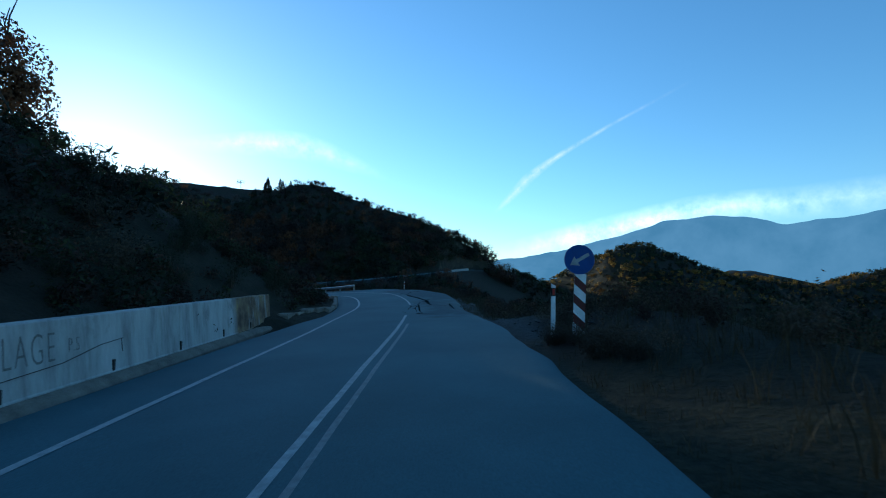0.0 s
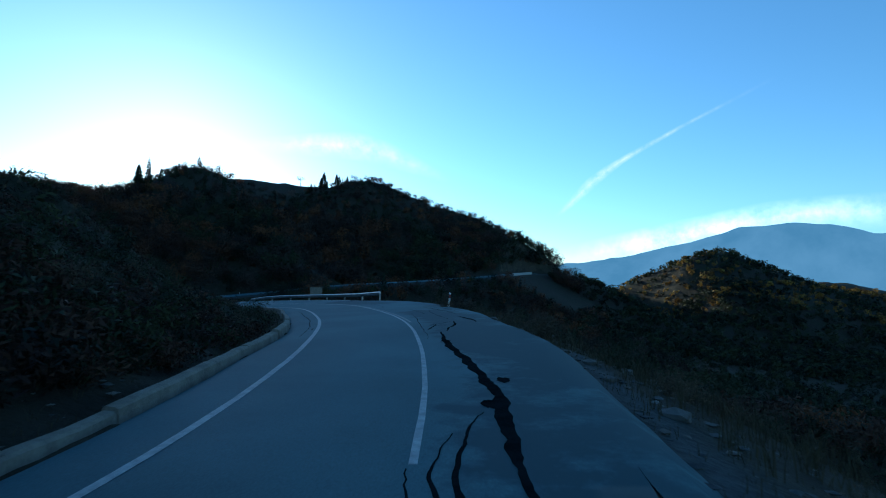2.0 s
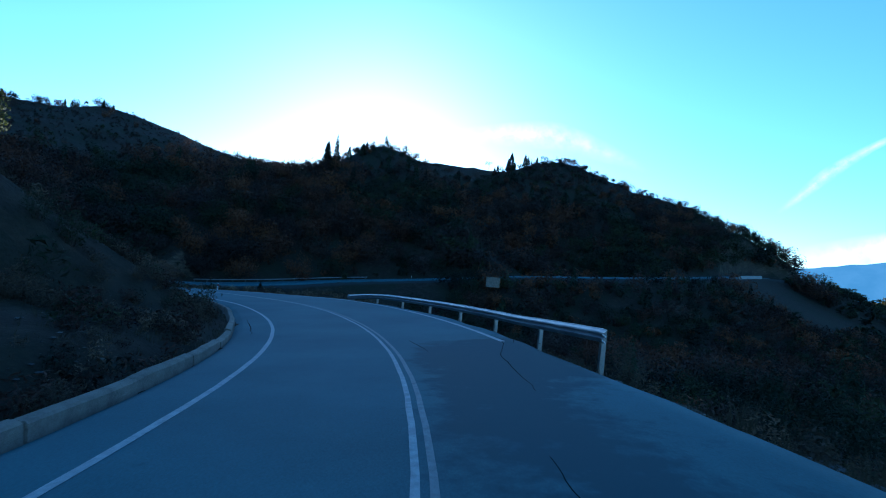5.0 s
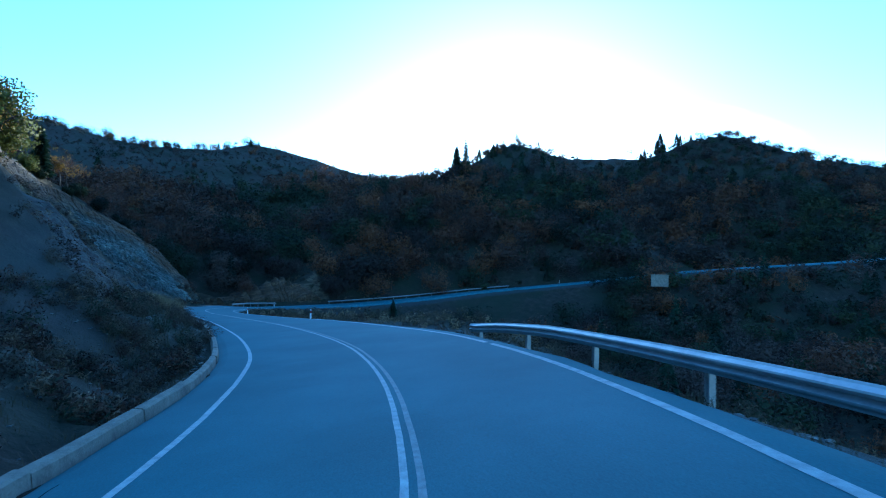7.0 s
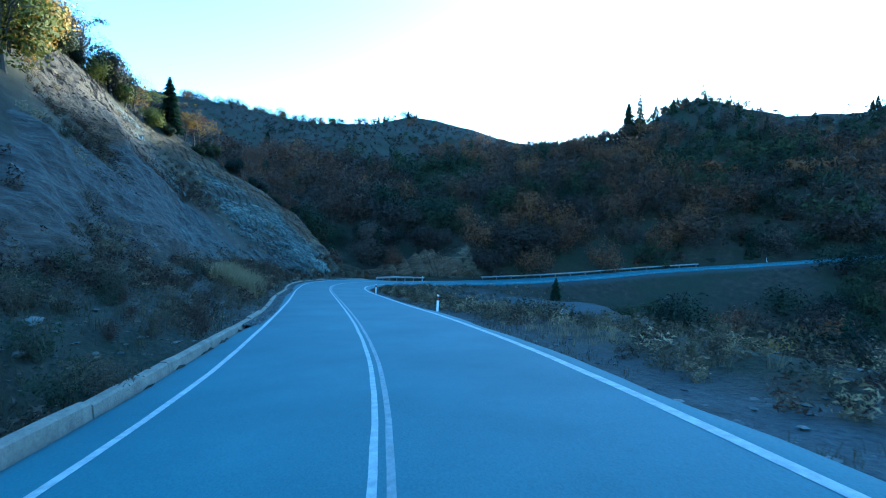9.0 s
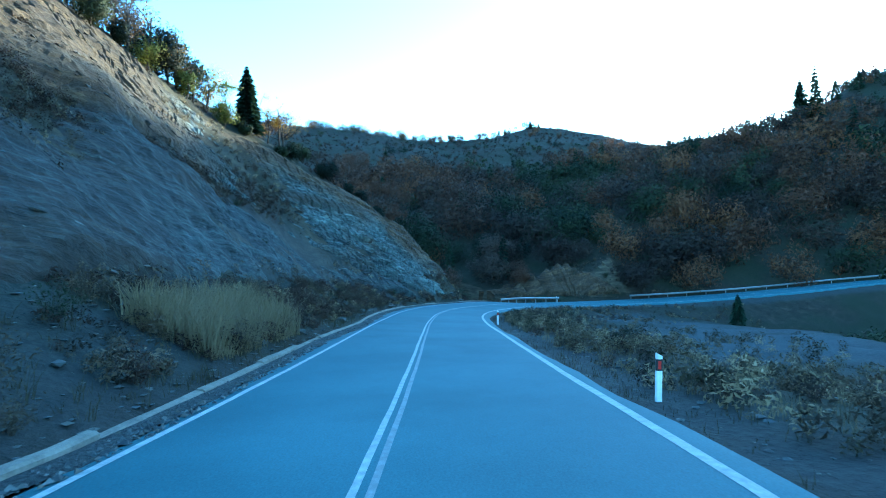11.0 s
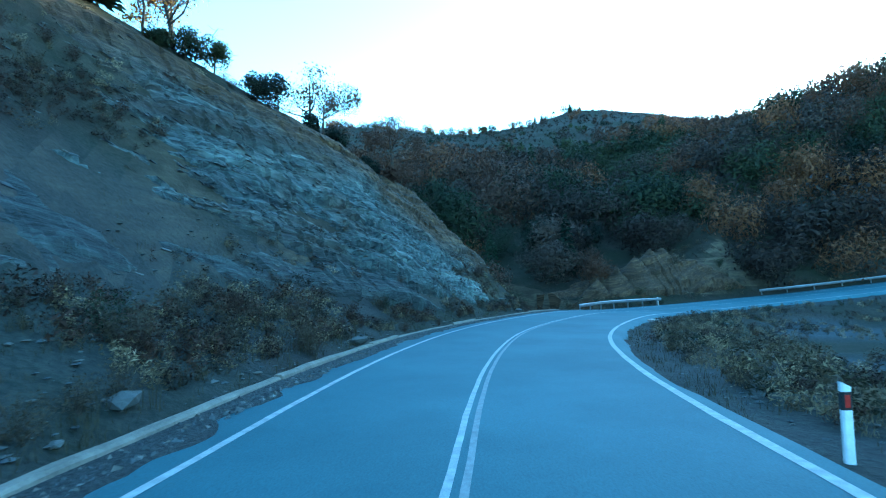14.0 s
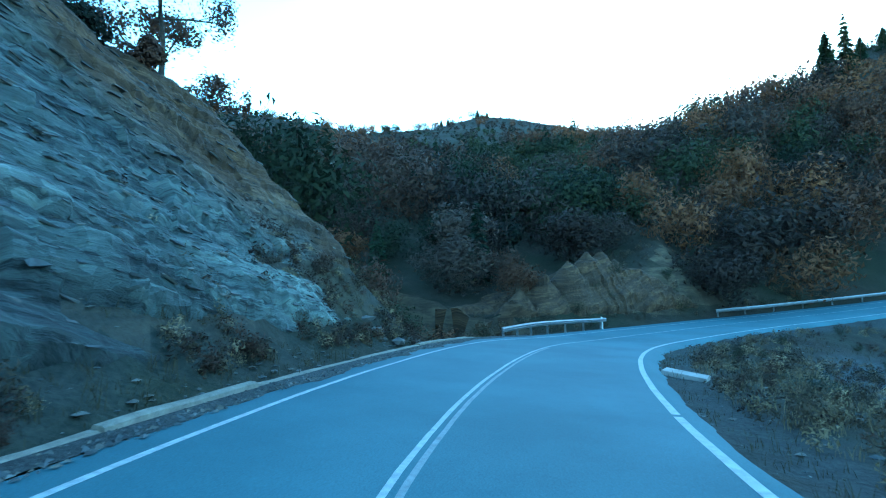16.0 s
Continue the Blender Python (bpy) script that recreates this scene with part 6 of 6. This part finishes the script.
bushes("dry_bush", 60, 98, 165, -8.2, -4.2, 0.45, 1.1)
bushes("russet_bush", 44, 100, 192, -8.0, -4.3, 0.45, 1.0)
bushes("green_bush", 14, 100, 180, -9.5, -5, 0.5, 1.2)
bushes("russet_bush", 24, 104, 178, -26, -10, 0.4, 1.0)
bushes("green_bush", 18, 104, 178, -26, -10, 0.4, 1.0)
bushes("dry_bush", 14, 104, 160, -24, -9, 0.4, 1.0)
bushes("russet_bush", 26, 146, 176, -17.0, -15.2, 0.4, 0.9)
bushes("dry_bush", 10, 146, 176, -17.0, -15.2, 0.4, 0.8)
bushes("dry_bush", 10, 20.5, 23.4, 4.0, 5.6, 0.45, 0.75)
bushes("dry_bush", 7, 22.8, 24.2, 3.75, 4.5, 0.45, 0.6)
bushes("green_bush", 22, 196, 236, -9, -5.4, 0.6, 1.5)


for name, label, mat_, n, s0, s1, side, far, h0, h1 in (
    ("verge_scrub", "low tufted dry scrub along the kerb", SCRUB, 1500, 82, 196, -1, 5.0, 0.18, 0.65),
    ("verge_scrub", "low russet weeds along the kerb", RUSSET, 560, 60, 196, -1, 5.0, 0.15, 0.5),
    ("verge_scrub", "low pale dry tufts on the terrace", STRAW, 420, 84, 212, 1, 9.0, 0.12, 0.38),
    ("verge_scrub", "low dry brown scrub on the terrace", SCRUB, 300, 84, 212, 1, 9.0, 0.12, 0.4),
    ("verge_scrub", "low dry scrub beside the lane", SCRUB, 320, 2, 80, 1, 6.0, 0.2, 0.6),
    ("lane_scrub", "thick dry brush on the bank beside the lane", SCRUB, 620, -2, 44, 1, 15.0, 0.3, 0.9),
    ("lane_scrub", "thick dark russet brush on the bank beside the lane", RUSSET, 400, -2, 44, 1, 15.0, 0.3, 0.8),
    ("lane_scrub", "low dark weeds on the verge beside the lane", LEAF_GREEN, 420, -8, 26, 1, 6.0, 0.15, 0.45),
    ("wall_scrub", "dark scrub behind the end of the wall", RUSSET, 420, 22, 46, -1, 9.0, 0.3, 0.9),
    ("wall_scrub", "dark green scrub behind the end of the wall", LEAF_GREEN, 420, 22, 46, -1, 11.0, 0.3, 1.0),
    ("verge_scrub", "low dry scrub under the hillside", SCRUB, 260, 34, 98, -1, 5.0, 0.2, 0.6),
    ("verge_scrub", "low tufted dry weeds along the kerb", STRAW, 520, 98, 196, -1, 5.0, 0.12, 0.4),
    ("terrace_scrub", "brown bushy scrub on the terrace", SCRUB, 520, 98, 200, 1, 9.0, 0.25, 0.75),
    ("terrace_scrub", "tawny bushy scrub on the terrace", STRAW, 520, 92, 160, 1, 14.0, 0.25, 0.8),
    ("terrace_scrub", "grey-green bushy scrub on the terrace", GRASS, 520, 92, 170, 1, 16.0, 0.3, 0.9),
    ("terrace_scrub", "russet bushy scrub on the terrace", RUSSET, 340, 106, 236, 1, 10.0, 0.2, 0.6),
    ("terrace_scrub", "tawny tufted scrub on the terrace", STRAW, 480, 150, 240, 1, 12.0, 0.2, 0.6),
    ("terrace_scrub", "brown scrub on the outer terrace", SCRUB, 360, 170, 240, 1, 13.0, 0.2, 0.65),
    ("verge_scrub", "tawny bushy weeds along the kerb", STRAW, 360, 140, 196, -1, 3.6, 0.2, 0.55),
    ("verge_scrub", "dark brown brush along the kerb", RUSSET, 520, 134, 196, -1, 4.0, 0.25, 0.7),
    ("foot_scrub", "dense russet scrub at the foot of the rock face", RUSSET, 420, 90, 136, -1, 8.5, 0.25, 0.75),
    ("foot_scrub", "dense grey-brown scrub at the foot of the rock face", SCRUB, 560, 90, 136, -1, 8.5, 0.25, 0.8),
    ("slope_scrub", "dark russet scrub on the slope by the first bend", RUSSET, 420, 28, 60, -1, 9.0, 0.25, 0.8),
    ("slope_scrub", "dark green scrub on the slope by the first bend", LEAF_GREEN, 420, 28, 60, -1, 9.0, 0.25, 0.9),
    ("slope_scrub", "dark scrub and weeds on the cut slope", RUSSET, 900, 38, 106, -1, 26.0, 0.3, 0.9),
    ("slope_scrub", "dark green weeds on the cut slope", LEAF_GREEN, 420, 38, 112, -1, 24.0, 0.3, 0.8),
    ("slope_scrub", "dry weeds and scrub at the end of the rock face", SCRUB, 600, 84, 114, -1, 16.0, 0.2, 0.6),
):
    s = g.uniform(s0, s1, n)
    off = 0.5 + far * g.random(n) ** 1.3
    lat = along(KERB_AT, s) - 0.35 - off if side < 0 else along(EDGE_AT, s) + 0.9 + off
    keep = rough(s, lat, 3.0, 3, 63) > -0.12
    p = road_at(s[keep], lat[keep])
    scattered(name, label, "scrub", LANE if name == "lane_scrub" else LOW_MID, p[:, 0], p[:, 1], g.uniform(h0, h1, len(p)), mat_, sink=0.04)


# ---- grass ----
def tufts(name, label, s, lat, h, material, blades, g):
    """Clumps of bent blades standing on the verge."""
    p = road_at(s, lat)
    z = land(p[:, 0], p[:, 1])
    n = len(s) * blades
    k = np.repeat(np.arange(len(s)), blades)
    hh = h[k] * g.uniform(0.5, 1.1, n)
    foot = np.stack([p[k, 0], p[k, 1], z[k] - 0.03], 1) + g.normal(size=(n, 3)) * [0.09, 0.09, 0]
    a = g.uniform(0, 2 * math.pi, n)
    lean = g.uniform(0.1, 0.8, n) * hh
    tip = foot + np.stack([np.cos(a) * lean, np.sin(a) * lean, hh], 1)
    w = np.stack([-np.sin(a), np.cos(a), 0 * a], 1) * (0.004 + 0.006 * hh)[:, None]
    mid = foot * 0.45 + tip * 0.55 - np.stack([np.cos(a) * lean, np.sin(a) * lean, 0 * a], 1) * 0.2
    q = np.stack([foot - w, foot + w, mid + w, mid - w], 1)
    q2 = np.stack([mid - w, mid + w, tip + w * 0.2, tip - w * 0.2], 1)
    v = np.concatenate([q, q2]).reshape(-1, 3)
    ob = new(name, mesh_of(name, v, np.arange(len(v)).reshape(-1, 4), material))
    return tagged(ob, label, "grass", kind="stuff")


g = np.random.default_rng(41)


def verge_places(count, s0, s1, side, near, far, power=1.6):
    s = g.uniform(s0, s1, count)
    off = near + (far - near) * g.random(count) ** power
    lat = along(KERB_AT, s) - 0.32 - off if side < 0 else along(EDGE_AT, s) + 0.3 + off
    keep = rough(s, lat, 4.0, 3, 61) + 0.42 > g.uniform(0, 0.55, count)
    return s[keep], lat[keep]


for side, s0, s1, n in ((-1, 34, 200, 5200), (1, 2, 78, 2200), (1, 78, 215, 4200)):
    s, lat = verge_places(n, s0, s1, side, 0.05, 7.0)
    tufts("verge_grass", "short dry grass along the verge", s, lat, g.uniform(0.08, 0.3, len(s)), GRASS, 6, g)
s, lat = verge_places(620, 130, 138, -1, 0.5, 2.6, 1.0)
tufts("tall_grass", "tall pale straw-coloured grass beside the kerb", s, lat, g.uniform(0.4, 1.2, len(s)), STRAW, 22, g)
s, lat = verge_places(700, 100, 190, -1, 0.2, 3.5, 1.0)
tufts("tall_grass", "knee-high pale dry grass beside the kerb", s, lat, g.uniform(0.2, 0.5, len(s)), GRASS, 12, g)
s, lat = verge_places(1500, 104, 190, 1, 1.2, 8.0, 1.0)
tufts("terrace_grass", "pale dry grass on the terrace edge", s, lat, g.uniform(0.15, 0.4, len(s)), STRAW, 12, g)
s, lat = verge_places(900, 10, 75, 1, 0.8, 7.0, 1.0)
tufts("slope_grass", "dry grass on the falling slope", s, lat, g.uniform(0.3, 0.8, len(s)), GRASS, 10, g)


# ---- stones ----
def pebble(g):
    bm = bmesh.new()
    bmesh.ops.create_icosphere(bm, subdivisions=1, radius=1)
    for v in bm.verts:
        v.co *= g.uniform(0.65, 1.2)
        v.co.z *= 0.55
    me = bpy.data.meshes.new("stone")
    bm.to_mesh(me)
    bm.free()
    me.materials.append(STONE)
    return me


PEBBLES = [pebble(g) for _ in range(5)]


def stones(count, s0, s1, lat0, lat1, r0, r1):
    s, lat, r = g.uniform(s0, s1, count), g.uniform(lat0, lat1, count), r0 + (r1 - r0) * g.random(count) ** 2.5
    p = road_at(s, lat)
    z = land(p[:, 0], p[:, 1])
    for i in range(count):
        ob = new("stone", PEBBLES[i % 5])
        ob.matrix_world = Matrix.Translation((p[i, 0], p[i, 1], z[i] + r[i] * 0.3)) @ Matrix.Rotation(i * 1.9, 4, "Z") @ Matrix.Diagonal((r[i] * 1.3, r[i], r[i], 1))
        tagged(ob, "angular grey stone fallen from the rock cut", "stone", "loose stones")


def rubble(name, label, n, s0, s1, near, far, side, r0, r1):
    """Small broken stones lying thick on the ground, as one mesh."""
    s = g.uniform(s0, s1, n)
    off = near + (far - near) * g.random(n) ** 1.4
    lat = along(KERB_AT, s) - 0.35 - off if side < 0 else along(EDGE_AT, s) + 0.25 + off
    p = road_at(s, lat)
    z = land(p[:, 0], p[:, 1])
    r = r0 + (r1 - r0) * g.random(n) ** 3
    base = np.array([(1, 0, 0), (0.2, 0.9, 0.1), (-0.9, 0.3, 0), (-0.4, -0.8, 0.1), (0.5, -0.7, 0), (0.25, 0.1, 0.3), (-0.1, 0.0, -0.4)])
    tri = np.array([(0, 1, 5), (1, 2, 5), (2, 3, 5), (3, 4, 5), (4, 0, 5), (1, 0, 6), (2, 1, 6), (3, 2, 6), (4, 3, 6), (0, 4, 6)])
    v = base[None] * g.uniform(0.6, 1.25, (n, 7, 3))
    a = g.uniform(0, 6.28, n)
    c, k = np.cos(a)[:, None], np.sin(a)[:, None]
    v = np.stack([v[..., 0] * c - v[..., 1] * k, v[..., 0] * k + v[..., 1] * c, v[..., 2]], -1) * r[:, None, None]
    v += np.stack([p[:, 0], p[:, 1], z + 0.15 * r], 1)[:, None]
    f = (np.arange(n)[:, None, None] * 7 + tri).reshape(-1, 3)
    tagged(new(name, mesh_of(name, v.reshape(-1, 3), f, SLAB)), label, "rubble", kind="stuff")


n = 6000
s = g.uniform(120, 194, n)
p = road_at(s, along(KERB_AT, s) + 0.05 + 0.5 * g.random(n) ** 1.5)
r = 0.02 + 0.06 * g.random(n) ** 2
tet = np.array([(1, 0, 0), (-0.5, 0.85, 0), (-0.5, -0.85, 0), (0.2, 0.1, 0.6)])
a = g.uniform(0, 6.28, n)
c, k = np.cos(a)[:, None], np.sin(a)[:, None]
v = np.stack([tet[None, :, 0] * c - tet[None, :, 1] * k, tet[None, :, 0] * k + tet[None, :, 1] * c, np.broadcast_to(tet[None, :, 2], (n, 4))], -1) * r[:, None, None] * g.uniform(0.6, 1.4, (n, 4, 1))
v += (p + [0, 0, 0.02])[:, None]
f = (np.arange(n)[:, None, None] * 4 + np.array([(0, 1, 3), (1, 2, 3), (2, 0, 3)])).reshape(-1, 3)
tagged(new("gutter_gravel", mesh_of("gutter_gravel", v.reshape(-1, 3), f, SLAB)), "dark gravel washed into the gutter along the kerb", "gravel", kind="stuff")
rubble("rubble", "grey shale chips strewn between kerb and rock face", 5200, 100, 196, 0.0, 6.5, -1, 0.02, 0.13)
rubble("rubble", "grey gravel and stones on the terrace", 5000, 84, 214, 0.0, 9.0, 1, 0.02, 0.12)
rubble("rubble", "gravel along the broken lane's edge", 1400, 24, 84, 0.0, 3.0, 1, 0.02, 0.14)
rubble("rubble", "small stones under the hillside", 900, 36, 100, 0.0, 4.0, -1, 0.02, 0.12)
stones(70, 112, 186, -7.5, -4.2, 0.05, 0.32)
stones(46, 140, 192, 6, 20, 0.05, 0.28)
stones(40, 30, 60, 3.4, 7, 0.05, 0.22)
stones(24, 84, 112, 4.8, 6.2, 0.04, 0.16)
stones(40, 60, 190, -3.35, -2.95, 0.02, 0.07)
